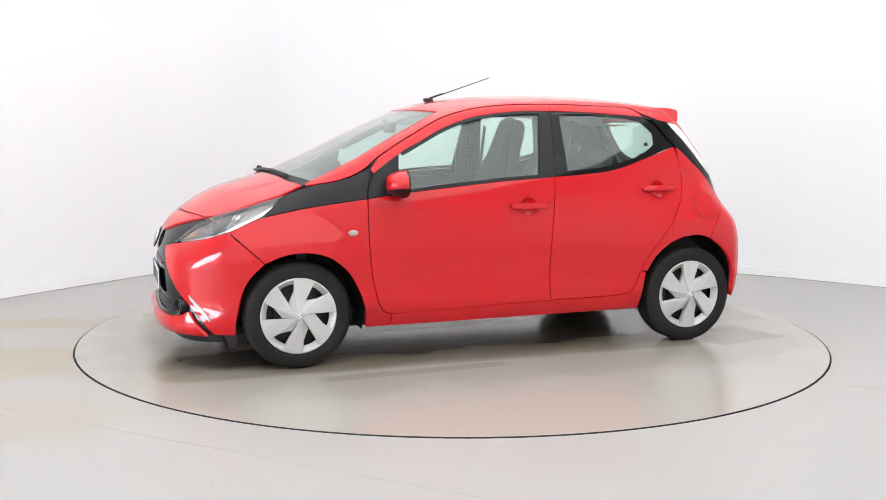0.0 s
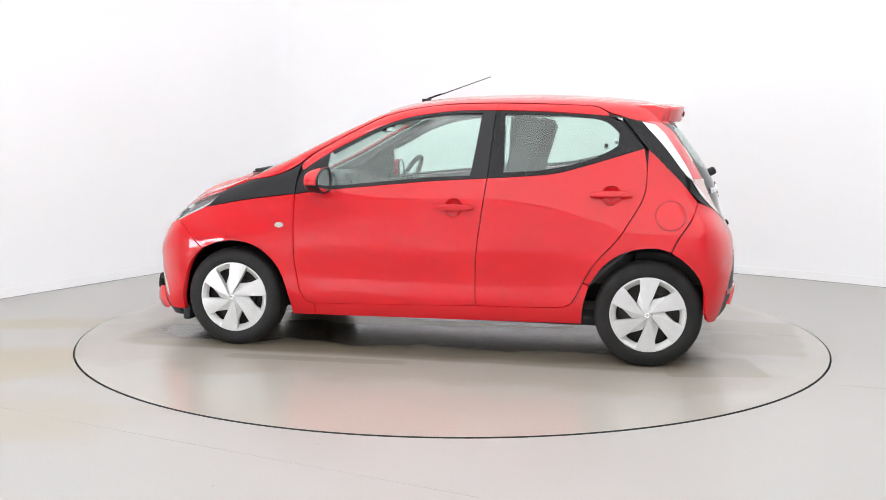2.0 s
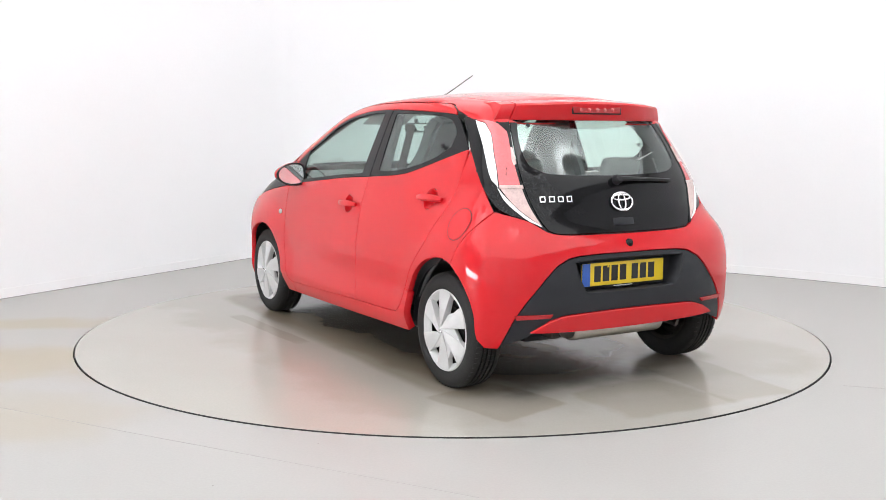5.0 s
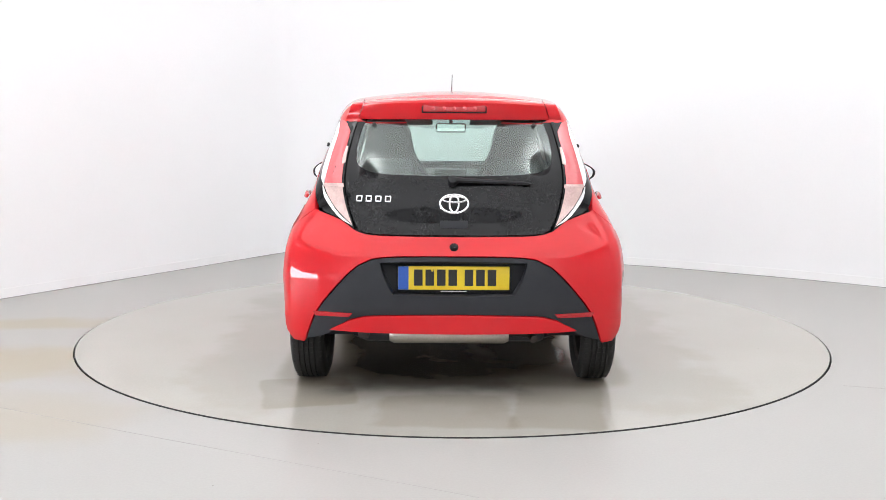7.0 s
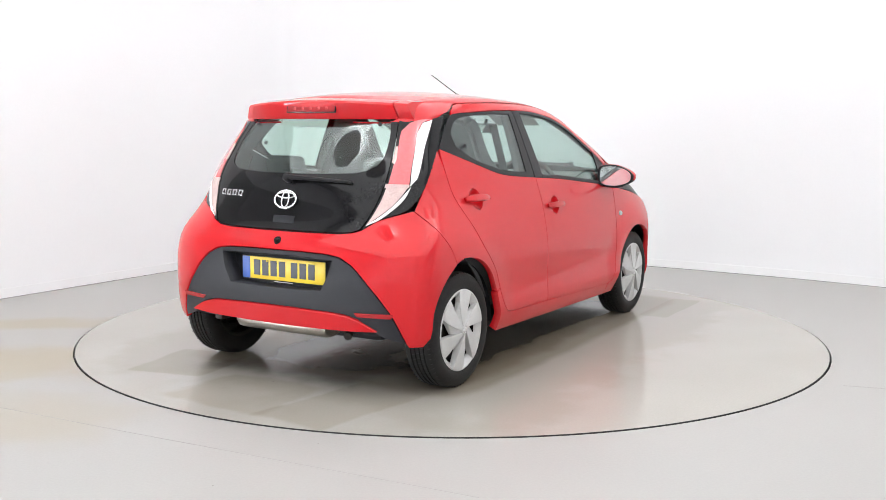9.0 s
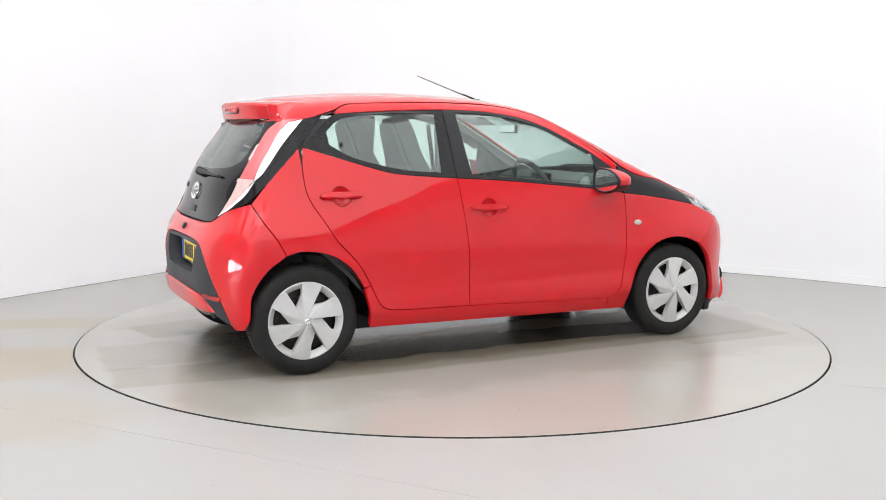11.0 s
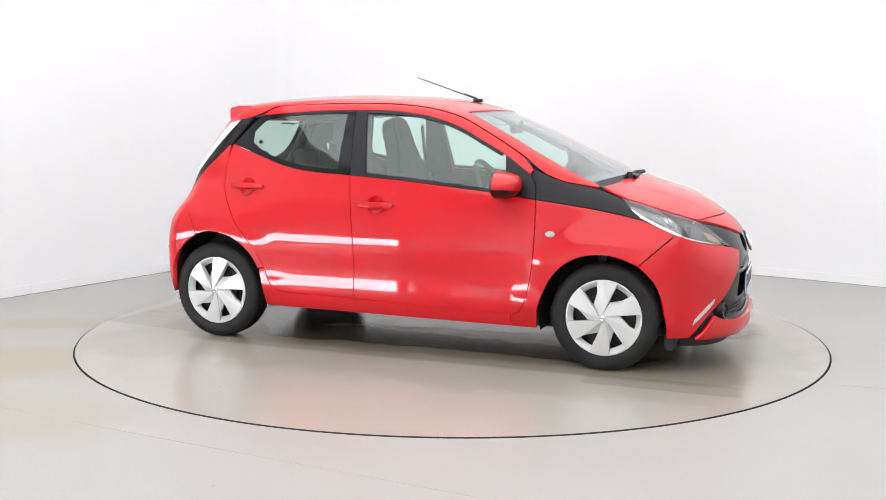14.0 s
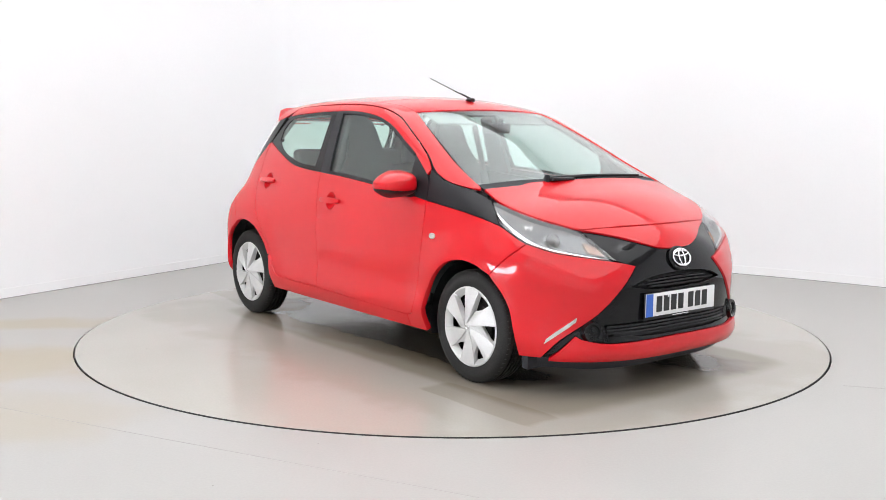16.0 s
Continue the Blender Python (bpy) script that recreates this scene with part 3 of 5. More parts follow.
def grid_skin(fn, nu, nv, lift=0.0, depth=0.012, closed=False):
    """A piece of skin from a grid: fn(u, v) gives ray origins and directions for arrays in 0..1."""
    u, v = np.meshgrid(np.linspace(0, 1, nu), np.linspace(0, 1, nv), indexing="ij")
    o, d = fn(u.ravel(), v.ravel())
    p, n = cast(o, d)
    p = p + n * lift
    back = p - n * depth
    k = len(p)
    faces = [[i * nv + j, (i + 1) * nv + j, (i + 1) * nv + j + 1, i * nv + j + 1] for i in range(nu - 1) for j in range(nv - 1)]
    q = faces[len(faces) // 2]
    if np.cross(p[q[1]] - p[q[0]], p[q[2]] - p[q[0]]) @ n[q[0]] < 0:
        faces = [f[::-1] for f in faces]
    verts, normals = [*p, *back], [*n, *(-n)]
    allf = faces + [[i + k for i in f[::-1]] for f in faces]
    loop = [i * nv for i in range(nu)] + [(nu - 1) * nv + j for j in range(1, nv)] + [i * nv + nv - 1 for i in range(nu - 2, -1, -1)] + [j for j in range(nv - 2, 0, -1)]
    mid = p.mean(0)
    for a, b in zip(loop, loop[1:] + loop[:1]):
        w = np.cross(p[b] - p[a], n[a])
        w /= np.linalg.norm(w) + 1e-12
        if w @ ((p[a] + p[b]) / 2 - mid) < 0:
            w = -w
        s = len(verts)
        verts += [p[a], p[b], back[b], back[a]]
        normals += [w * 0.8 + n[a] * 0.6, w * 0.8 + n[b] * 0.6, w, w]
        f = [s, s + 1, s + 2, s + 3]
        allf.append(f if np.cross(p[b] - p[a], back[b] - p[a]) @ w > 0 else f[::-1])
    return verts, allf, normals


def on_shell(mapping, a, b, lift=0.0):
    """One place on the skin and its normal."""
    p, n = cast(*mapping(np.array([float(a)]), np.array([float(b)])))
    return Vector(p[0] + n[0] * lift), Vector(n[0])


def facing(p, n, up=(0, 0, 1)):
    """A pose at p whose y axis looks outward along n, with z near up."""
    y = n.normalized()
    x = y.cross(Vector(up)).normalized()
    z = x.cross(y)
    m = Matrix((x, y, z)).transposed().to_4x4()
    m.translation = p
    return m


def both(line):
    """An outline given for the right half, completed to the left; coordinates (angle, height), first and last on the middle line."""
    return list(line) + [(-a, b) for a, b in line[-2:0:-1]] if line[0][0] == 0 and line[-1][0] == 0 else list(line) + [(-a, b) for a, b in line[::-1]]


# the side's lines, as (x, z)
DOOR_TOP_FRONT = [(-0.33, 1.393), (-0.15, 1.389), (0.018, 1.379), (0.176, 1.355), (0.333, 1.309), (0.488, 1.231), (0.642, 1.145), (0.725, 1.088), (0.768, 1.04)]
DLO_TOP_FRONT = [(-0.323, 1.355), (-0.11, 1.350), (0.016, 1.338), (0.173, 1.311), (0.330, 1.258), (0.485, 1.179), (0.593, 1.123), (0.755, 1.013)]
BELT_FRONT = [(-0.297, 0.988), (0.012, 0.968), (0.322, 0.939), (0.617, 0.909), (0.794, 0.884)]
FRONT_EDGE = [(0.797, 0.80), (0.796, 0.664), (0.786, 0.506), (0.766, 0.396), (0.750, 0.333), (0.721, 0.284), (0.674, 0.271)]
B_SEAM = [(-0.25, 0.296), (-0.247, 0.494), (-0.256, 0.64), (-0.272, 0.777)]
BELT_REAR = [(-0.297, 0.988), (-0.482, 1.000), (-0.606, 1.011), (-0.699, 1.026), (-0.824, 1.061), (-0.981, 1.109), (-1.128, 1.155)]
REAR_EDGE = [(-1.144, 1.053), (-1.139, 0.931), (-1.112, 0.855), (-1.069, 0.783), (-1.012, 0.690), (-0.939, 0.607), (-0.880, 0.537), (-0.827, 0.444), (-0.796, 0.375), (-0.760, 0.325), (-0.699, 0.306)]
DLO_TOP_REAR = [(-0.323, 1.355), (-0.549, 1.350), (-0.737, 1.340), (-0.938, 1.325)]
DOOR_TOP_REAR = [(-0.33, 1.393), (-0.614, 1.388), (-0.804, 1.381), (-0.875, 1.372), (-0.925, 1.345)]
ARCH_FRONT = [(0.812, 0.198), (0.819, 0.287), (0.839, 0.363), (0.886, 0.467), (0.960, 0.549), (1.046, 0.596), (1.149, 0.612), (1.253, 0.598), (1.345, 0.562)]
ARCH_REAR = [(-0.824, 0.217), (-0.830, 0.298), (-0.862, 0.432), (-0.930, 0.532), (-1.019, 0.600), (-1.115, 0.631), (-1.213, 0.637), (-1.280, 0.618)]

roof_half = curve((-1.4, 0.42), (-1.25, 0.435), (-1.0, 0.455), (-0.5, 0.488), (0.0, 0.497), (0.317, 0.492), (0.5, 0.545), (0.7, 0.597), (0.9, 0.638), (1.115, 0.668))
rail_edge = curve((-1.32, 1.283), (-1.06, 1.303), (-1.02, 1.318), (-0.93, 1.348), (-0.88, 1.374), (-0.80, 1.382), (-0.614, 1.390), (-0.33, 1.396), (0.018, 1.382), (0.176, 1.358),
                  (0.333, 1.312), (0.488, 1.234), (0.642, 1.148), (0.733, 1.092), (0.80, 1.040), (0.872, 1.004), (0.951, 0.980), (1.048, 0.964), (1.115, 0.955))
header_x = lambda y: 0.392 - 0.32 * y * y
cowl_x = lambda y: 1.215 - 0.21 * y * y


def roll_map(x, f, s):
    """Rays round the car's length from f = 0 (the roof's seam) to 1 (the doors' upper edge)."""
    a, _ = cast(np.stack([x, 0 * x, rail_edge(x)], 1), np.tile((0.0, 1.0, 0.0), (len(x), 1)))
    b, _ = cast(np.stack([x, roof_half(x), 0 * x + 0.6], 1), np.tile((0.0, 0.0, 1.0), (len(x), 1)))
    pa, pb = [np.arctan2(q[:, 1], q[:, 2] - 0.6) for q in (a, b)]
    phi = pb + (pa - pb) * f
    return np.stack([x, 0 * x, 0 * x + 0.6], 1), np.stack([0 * x, s * np.sin(phi), np.cos(phi)], 1)


def round_front(*pts):
    """Side points (x, z) as (angle, height) round the front."""
    p, _ = cast([(x, 0, z) for x, z in pts], [(0, 1, 0)])
    return [(math.degrees(math.atan2(q[1], q[0] - 0.9)), q[2]) for q in p]


def round_rear(*pts):
    p, _ = cast([(x, 0, z) for x, z in pts], [(0, 1, 0)])
    return [(math.degrees(math.atan2(q[1], -q[0] - 0.7)), q[2]) for q in p]


FU = (0.013, 1.0)       # one degree round the front, one metre up
hood_swell = lambda p: 0.012 * (1 - ramp(np.abs(p[:, 1]), 0.41 - (p[:, 0] - 1.2) * 0.34, 0.455 - (p[:, 0] - 1.2) * 0.34)) * ramp(p[:, 0], 1.80, 1.5)

car = tagged(new("hatchback_car"), "small glossy red five-door hatchback with black trim on the turntable", "car")


def doors(s):
    sm = side_map(s)
    # front door
    low = [*BELT_FRONT[::-1], (-0.272, 0.777), *B_SEAM[::-1][1:], *FRONT_EDGE[::-1]]
    up = [*DOOR_TOP_FRONT, *DLO_TOP_FRONT[::-1]]
    bowl_hole = lambda x, z: [(x + 0.050 * math.cos(t), z + 0.050 * math.sin(t)) for t in (2 * math.pi * k / 24 for k in range(24))]
    fd = part("front_door", joined(skin(low, sm, holes=[bowl_hole(-0.120, 0.826)]), skin(up, sm, gap=0.0015, cell=0.1)), RED, car, "red front door with black window frame")
    part("window_glass", skin([*BELT_FRONT, (0.70, 1.04), *DLO_TOP_FRONT[-2::-1]], sm, gap=0.004, lift=-0.010, depth=0.004), GLASS, fd, "clear tinted side window")
    part("pillar_trim", skin([(-0.321, 1.353), (-0.250, 1.354), (-0.200, 0.981), (-0.297, 0.987)], sm, gap=0.001, lift=-0.001, depth=0.008), SATIN_BLACK, fd)
    part("sail_trim", skin([(0.605, 1.116), (0.752, 1.015), (0.785, 0.95), (0.793, 0.886), (0.630, 0.908), (0.618, 1.00)], sm, gap=0.001, lift=-0.001, depth=0.008), SATIN_BLACK, fd)
    part("belt_seal", skin([(-0.205, 0.983), (0.012, 0.969), (0.322, 0.940), (0.630, 0.909), (0.628, 0.925), (0.322, 0.956), (0.012, 0.986), (-0.207, 1.000)], sm, gap=0.0, lift=0.001, depth=0.01), SATIN_BLACK, fd)
    top = DLO_TOP_FRONT[:-1]
    part("window_seal", skin([(-0.25, 1.3535), *top[1:], *[(x - 0.008, z - 0.014) for x, z in top[:0:-1]], (-0.25, 1.3395)], sm, gap=0.0, lift=-0.001, depth=0.008, cell=0.1), SATIN_BLACK, fd)
    # rear door
    low = [*BELT_REAR, *REAR_EDGE, (-0.25, 0.296), *B_SEAM[1:]]
    up = [*DOOR_TOP_REAR, *DLO_TOP_REAR[::-1]]
    rd = part("rear_door", joined(skin(low, sm, holes=[bowl_hole(-0.962, 0.905)]), skin(up, sm, gap=0.0015, cell=0.1)), RED, car, "red rear door with dark hinged window")
    pane = [(-0.375, 1.332), (-0.60, 1.330), (-0.80, 1.318), (-0.92, 1.294), (-0.990, 1.235), (-0.985, 1.168), (-0.88, 1.108), (-0.73, 1.064), (-0.58, 1.035), (-0.385, 1.022)]
    part("window_border", skin([*DLO_TOP_REAR, (-1.04, 1.245), *BELT_REAR[::-1]], sm, holes=[pane], gap=0.002, lift=-0.004, depth=0.006), GLOSS_BLACK, rd)
    part("window_glass", skin(pane, sm, gap=-0.004, lift=-0.007, depth=0.003), GLASS, rd, "tinted rear side window")
    part("window_catch", box(0.022, 0.014, 0.022, 0.006), SATIN_BLACK, rd, m=facing(*on_shell(sm, -0.925, 1.165, 0.004)))
    for door, x, z in ((fd, -0.120, 0.826), (rd, -0.962, 0.905)):
        p, n = on_shell(sm, x, z)
        m = facing(p, n)
        bowl = spun([(0.0, -0.024), (0.020, -0.023), (0.036, -0.016), (0.046, -0.004), (0.0515, -0.0008), (0.053, -0.004)], 32)
        part("handle_recess", bowl, RED, door, m=m)
        h = bmesh.new()
        bmesh.ops.create_cube(h, size=1)
        bmesh.ops.subdivide_edges(h, edges=h.edges[:], cuts=5, use_grid_fill=True)
        for v in h.verts:
            e = 1 - 0.42 * (abs(v.co.x) * 2) ** 4
            v.co = Vector((v.co.x * 0.225, v.co.y * 0.020 * e + 0.020 - 0.010 * (abs(v.co.x) * 2) ** 3, v.co.z * 0.034 * e - 0.004 * s * 0))
        bmesh.ops.bevel(h, geom=[e for e in h.edges if e.calc_face_angle(0) > 0.6], offset=0.004, segments=2, affect="EDGES")
        part("door_handle", h, RED, door, m=m)
    # wing mirror: a tapered shell, red above and black below, round a framed glass
    half, y0, x0, deep = (0.094, 0.838, 0.607, 0.78) if s > 0 else (0.118, 0.866, 0.605, 1.0)
    signed = lambda c, k: math.copysign(abs(c) ** k, c)

    def mirror_point(ex, ey, ez):
        """ex ahead, ey outward, ez up, each from -1 to 1."""
        out = max(ey, 0)
        x = ex * (0.130 * (1 - 0.42 * out ** 2) if ex > 0 else 0.004) * deep + 0.010 * ey
        z = ez * (0.072 - 0.042 * out ** 1.4) * (1 - 0.22 * max(ex, 0)) - 0.006 - 0.004 * ey
        return x0 + x, s * (y0 + half * ey), 0.968 + z
    shells = {}
    for name, keep in (("red", lambda v: v > -0.42), ("black", lambda v: v <= -0.42)):
        bm = bmesh.new()
        bmesh.ops.create_uvsphere(bm, u_segments=36, v_segments=24, radius=1)
        bmesh.ops.delete(bm, geom=[f for f in bm.faces if not keep(f.calc_center_median().z)], context="FACES")
        for v in bm.verts:
            v.co = mirror_point(*[signed(c, k) for c, k in zip(v.co, (0.55, 0.46, 0.62))])
        if name == "black":
            for v in bm.verts:
                v.co.z -= 0.002
        bmesh.ops.recalc_face_normals(bm, faces=bm.faces[:])
        if sum((f.calc_center_median() - Vector((x0, s * y0, 0.965))).dot(f.normal) for f in bm.faces) < 0:
            bmesh.ops.reverse_faces(bm, faces=bm.faces[:])
        shells[name] = bm
    mh = part("wing_mirror", shells["red"], RED, fd, "red wing mirror with black base")
    part("mirror_base", shells["black"], SATIN_BLACK, mh)
    part("mirror_arm", tube([(0.68, s * 0.73, 0.915), (0.66, s * 0.78, 0.915), (0.645, s * 0.83, 0.928)], 0.024, 12), SATIN_BLACK, mh)
    fr, rimm = bmesh.new(), bmesh.new()
    loops = []
    for k, dx in ((0.97, 0.006), (0.985, -0.004), (0.95, -0.011), (0.86, -0.012), (0.83, -0.007)):
        loop = []
        for q in range(44):
            a = 2 * math.pi * q / 44
            x, y, z = mirror_point(0, k * signed(math.cos(a), 0.46), k * signed(math.sin(a), 0.62))
            loop.append(fr.verts.new((x + dx, y, z)))
        loops.append(loop)
    for la, lb in zip(loops, loops[1:]):
        for k in range(44):
            fr.faces.new((la[k], la[(k + 1) % 44], lb[(k + 1) % 44], lb[k]))
    rimm.faces.new([rimm.verts.new(v.co) for v in loops[-1]])
    bmesh.ops.recalc_face_normals(fr, faces=fr.faces[:])
    part("mirror_frame", fr, SATIN_BLACK, mh)
    part("mirror_glass", rimm, MIRROR, mh)


def oval_dome(rx, rz, h):
    bm = bmesh.new()
    bmesh.ops.create_uvsphere(bm, u_segments=24, v_segments=12, radius=1)
    bmesh.ops.scale(bm, vec=(rx, h, rz), verts=bm.verts)
    return bm


def sides(s):
    sm = side_map(s)
    part("front_fender", skin([(0.796, 0.884), *FRONT_EDGE, (0.674, 0.199), *ARCH_FRONT,
                               (1.43, 0.642), (1.515, 0.722), (1.42, 0.765), (1.337, 0.797), (1.22, 0.822), (1.105, 0.843), (0.946, 0.865)], sm, depth=0.03), RED, car)
    part("pillar_filler", skin([(0.66, 1.14), (0.76, 1.075), (0.82, 1.035), (0.87, 0.99), (0.86, 0.92), (0.74, 0.92), (0.70, 1.03)], sm, gap=0, lift=-0.022, depth=0.006), SATIN_BLACK, car)
    part("fender_wedge", skin([(0.796, 0.884), (0.946, 0.866), (1.105, 0.844), (1.22, 0.823), (1.337, 0.798), (1.285, 0.852), (1.222, 0.902), (1.175, 0.921), (1.12, 0.939), (1.048, 0.959), (0.951, 0.975), (0.872, 0.998), (0.80, 1.03), (0.772, 1.04), (0.79, 0.96)], sm, gap=0.001), SATIN_BLACK, car, "dark grey wedge trim ahead of the door")
    part("sill", skin([(0.674, 0.199), (0.674, 0.271), (-0.25, 0.296), (-0.699, 0.306), (-0.760, 0.325), (-0.796, 0.375), (-0.827, 0.444), (-0.860, 0.428), (-0.842, 0.36), (-0.830, 0.298), (-0.824, 0.217), (-0.2, 0.209)], sm, depth=0.04), RED, car)
    part("quarter_panel", skin([*REAR_EDGE[:8], *ARCH_REAR[2:], (-1.316, 0.693), (-1.380, 0.791), (-1.412, 0.872), (-1.330, 0.972), (-1.240, 1.064), (-1.150, 1.152)], sm, depth=0.03), RED, car)
    p, n = on_shell(sm, 0.881, 0.708)
    part("side_indicator", oval_dome(0.027, 0.016, 0.009), RIBBED, car, "small oval clear side indicator", m=facing(p, n))
    # roof rail and windscreen pillar
    part("roof_rail", grid_skin(lambda u, v: (lambda x: roll_map(x + u * (1.11 - x), 0.015 + v * 0.97, s))(-1.212 - 0.083 * v), 110, 9), RED, car)
    if s > 0:
        a = [2 * math.pi * k / 40 for k in range(40)]
        part("fuel_flap", skin([(-1.272 + 0.077 * math.cos(t), 0.806 + 0.073 * math.sin(t)) for t in a], sm, gap=0.001, lift=0.0018, depth=0.003, cell=0.02), RED, car)
        part("fuel_flap_gap", skin([(-1.272 + 0.0788 * math.cos(t), 0.806 + 0.0748 * math.sin(t)) for t in a], sm, gap=0, lift=0.0012, depth=0.001, cell=0.02), PIT, car)


def front():
    part("roof", grid_skin(lambda u, v: (lambda y: top_map(-1.20 + u * (header_x(y) + 1.20), y))((v * 2 - 1) * (roof_half(-1.20 + u * 1.52) - 0.003)), 60, 25), RED, car)
    part("roof_crossmember", box(0.06, 0.96, 0.05, 0.015, at=(-1.185, 0, 1.345)), INTERIOR, car)
    part("headlining", grid_skin(lambda u, v: (lambda y: top_map(-1.15 + u * (header_x(y) + 1.13), y))((v * 2 - 1) * 0.56), 30, 13, lift=-0.035, depth=0.006), LINING, car)

    def screen_at(u, v):
        y = (v * 2 - 1) * (0.488 + 0.178 * u ** 0.9)
        return top_map(header_x(y) + 0.004 + u * (cowl_x(y) - header_x(y) - 0.052), y)
    part("windscreen", grid_skin(screen_at, 30, 31, lift=-0.004, depth=0.004), SCREEN, car, "curved clear windscreen")
    half = [(y, cowl_x(y) + 0.004) for y in (0.0, 0.2, 0.4, 0.55, 0.662)]
    flank = [on_shell(front_map, a, z)[0] for a, z in ((62.0, 0.898), (57.9, 0.880), (51.5, 0.852), (45.9, 0.827), (36.9, 0.791), (33.2, 0.781), (26, 0.785), (18.3, 0.787), (10, 0.789), (0, 0.791))]
    right = [(x, y) for y, x in half] + [(q.x, q.y) for q in flank[:-1]] + [(flank[-1].x, 0.0)]
    hood = right + [(x, -y) for x, y in right[-2:0:-1]]
    part("bonnet", skin(hood, top_map, gap=0.002, swell=hood_swell, cell=0.05), RED, car)
    nose = both([(0, 0.789), (10, 0.787), (18.3, 0.785), (26, 0.783), (33.0, 0.777), (25, 0.757), (18.2, 0.735), (12, 0.708), (8, 0.690), (0, 0.682)])
    part("nose_panel", skin(nose, front_map, FU, gap=0.0015, lift=0.002), RED, car)
    # black face with two openings
    face = [(0, 0.680), (8, 0.688), (12, 0.706), (18.2, 0.733), (25, 0.755), (32.8, 0.773), (28.5, 0.712), (23.7, 0.644), (17.7, 0.617), (21.5, 0.54), (29.9, 0.396), (40.3, 0.278), (45.2, 0.193), (43.6, 0.190), (40.2, 0.243), (36.6, 0.300), (34.6, 0.286), (26.8, 0.265), (12, 0.266), (0, 0.267)]
    up_hole = [(20.0, 0.520), (15, 0.552), (8, 0.570), (0, 0.575), (-8, 0.570), (-15, 0.552), (-20.0, 0.520), (-12, 0.500), (0, 0.494), (12, 0.500)]
    low_hole = [(28.2, 0.346), (14, 0.352), (0, 0.354), (-14, 0.352), (-28.2, 0.346), (-27.0, 0.296), (-14, 0.283), (0, 0.281), (14, 0.283), (27.0, 0.296)]
    fc = part("front_grille", skin(both(face), front_map, FU, holes=[up_hole, low_hole], gap=0.001, lift=-0.008, depth=0.03), GLOSS_BLACK, car, "gloss black X-shaped front grille")
    part("backing", skin(both([(0, 0.57), (21, 0.56), (30, 0.37), (29, 0.28), (0, 0.275)]), front_map, FU, lift=-0.055, depth=0.004), PIT, fc)
    for z, w, dz in ((0.545, 13, 0.004), (0.526, 17, 0.003), (0.509, 12, 0.0), (0.338, 27, 0.003), (0.324, 27, 0.003), (0.310, 27, 0.002), (0.296, 25, 0.0)):
        part("slat", skin(both([(0, z + 0.004), (w, z + 0.004 - dz), (w, z - 0.004 - dz), (0, z - 0.004)]), front_map, FU, gap=0, lift=-0.020, depth=0.02), SATIN_BLACK, fc)
    part("front_lip", skin(both([(0, 0.264), (12, 0.263), (26.8, 0.261), (34.6, 0.283), (36.4, 0.300), (40, 0.240), (43.4, 0.187), (29.7, 0.184), (0, 0.180)]), front_map, FU, gap=0.001, lift=0.012, depth=0.04), RED, car)
    part("chin", skin(both([(0, 0.185), (25, 0.188), (47, 0.195), (47, 0.135), (30, 0.115), (0, 0.110)]), front_map, FU, lift=-0.022, depth=0.02), PLASTIC, car)
    for s in (-1, 1):
        mir = lambda line: [(s * a, b) for a, b in line]
        part("front_bumper_side", skin(mir([(17.9, 0.616), (23.7, 0.637), (31, 0.653), (40.8, 0.679), (45.5, 0.700), *round_front((1.515, 0.722), (1.43, 0.642), (1.345, 0.562), (1.418, 0.489), (1.459, 0.413), (1.482, 0.318), (1.489, 0.190)), (45.4, 0.193), (40.5, 0.278), (30.1, 0.398), (21.7, 0.542)]),
                                       front_map, FU, gap=0.002, depth=0.03), RED, car)
        lamp = [(62.0, 0.895), (57.9, 0.877), (45.9, 0.824), (36.9, 0.788), (33.3, 0.768), (28.5, 0.711), (23.7, 0.641), (31.0, 0.657), (40.8, 0.683), (45.5, 0.704), *round_front((1.513, 0.724), (1.42, 0.767), (1.339, 0.799), (1.287, 0.853), (1.224, 0.903))]
        hl = part("headlight", skin(mir(lamp), front_map, FU, gap=0.002, lift=-0.028, depth=0.02), LAMP_GREY, car, "swept-back headlight with clear lens and dark grey bezel")
        part("lens", skin(mir(lamp), front_map, FU, gap=0.003, lift=0.001, depth=0.004), LENS, hl)
        part("silver_blade", skin(mir([(62.5, 0.868), (59.0, 0.812), (50.5, 0.736), (45.6, 0.710), (40.8, 0.690), (31, 0.664), (26, 0.654), (31, 0.668), (40, 0.696), (45, 0.715), (49.6, 0.746), (58.2, 0.820)]), front_map, FU, gap=0, lift=-0.014, depth=0.012), REFLECTOR, hl)
        part("amber_cover", skin(mir([(27, 0.672), (32, 0.690), (33, 0.730), (29.5, 0.712)]), front_map, FU, gap=0, lift=-0.016, depth=0.01), AMBER, hl)
        p, n = on_shell(front_map, s * 42, 0.748, -0.022)
        part("projector", spun([(0.0, 0.016), (0.018, 0.013), (0.032, 0.004), (0.036, 0.006), (0.040, 0.0)], 28), LAMP_GREY, hl, m=facing(p, (n + Vector((0.6, 0, 0))).normalized()))
        q, k = on_shell(front_map, s * 50, 0.800, -0.010)
        # three white bars set in an H inside the lens
        for w, h, at in ((0.044, 0.006, 0.0), (0.006, 0.036, -0.013), (0.006, 0.036, 0.013)):
            part("white_bar", box(w, 0.008, h, 0.002, at=(at, 0, 0)), WHITE_LENS, hl, m=facing(q, k))
        p, n = on_shell(front_map, s * 31.8, 0.318, -0.004)
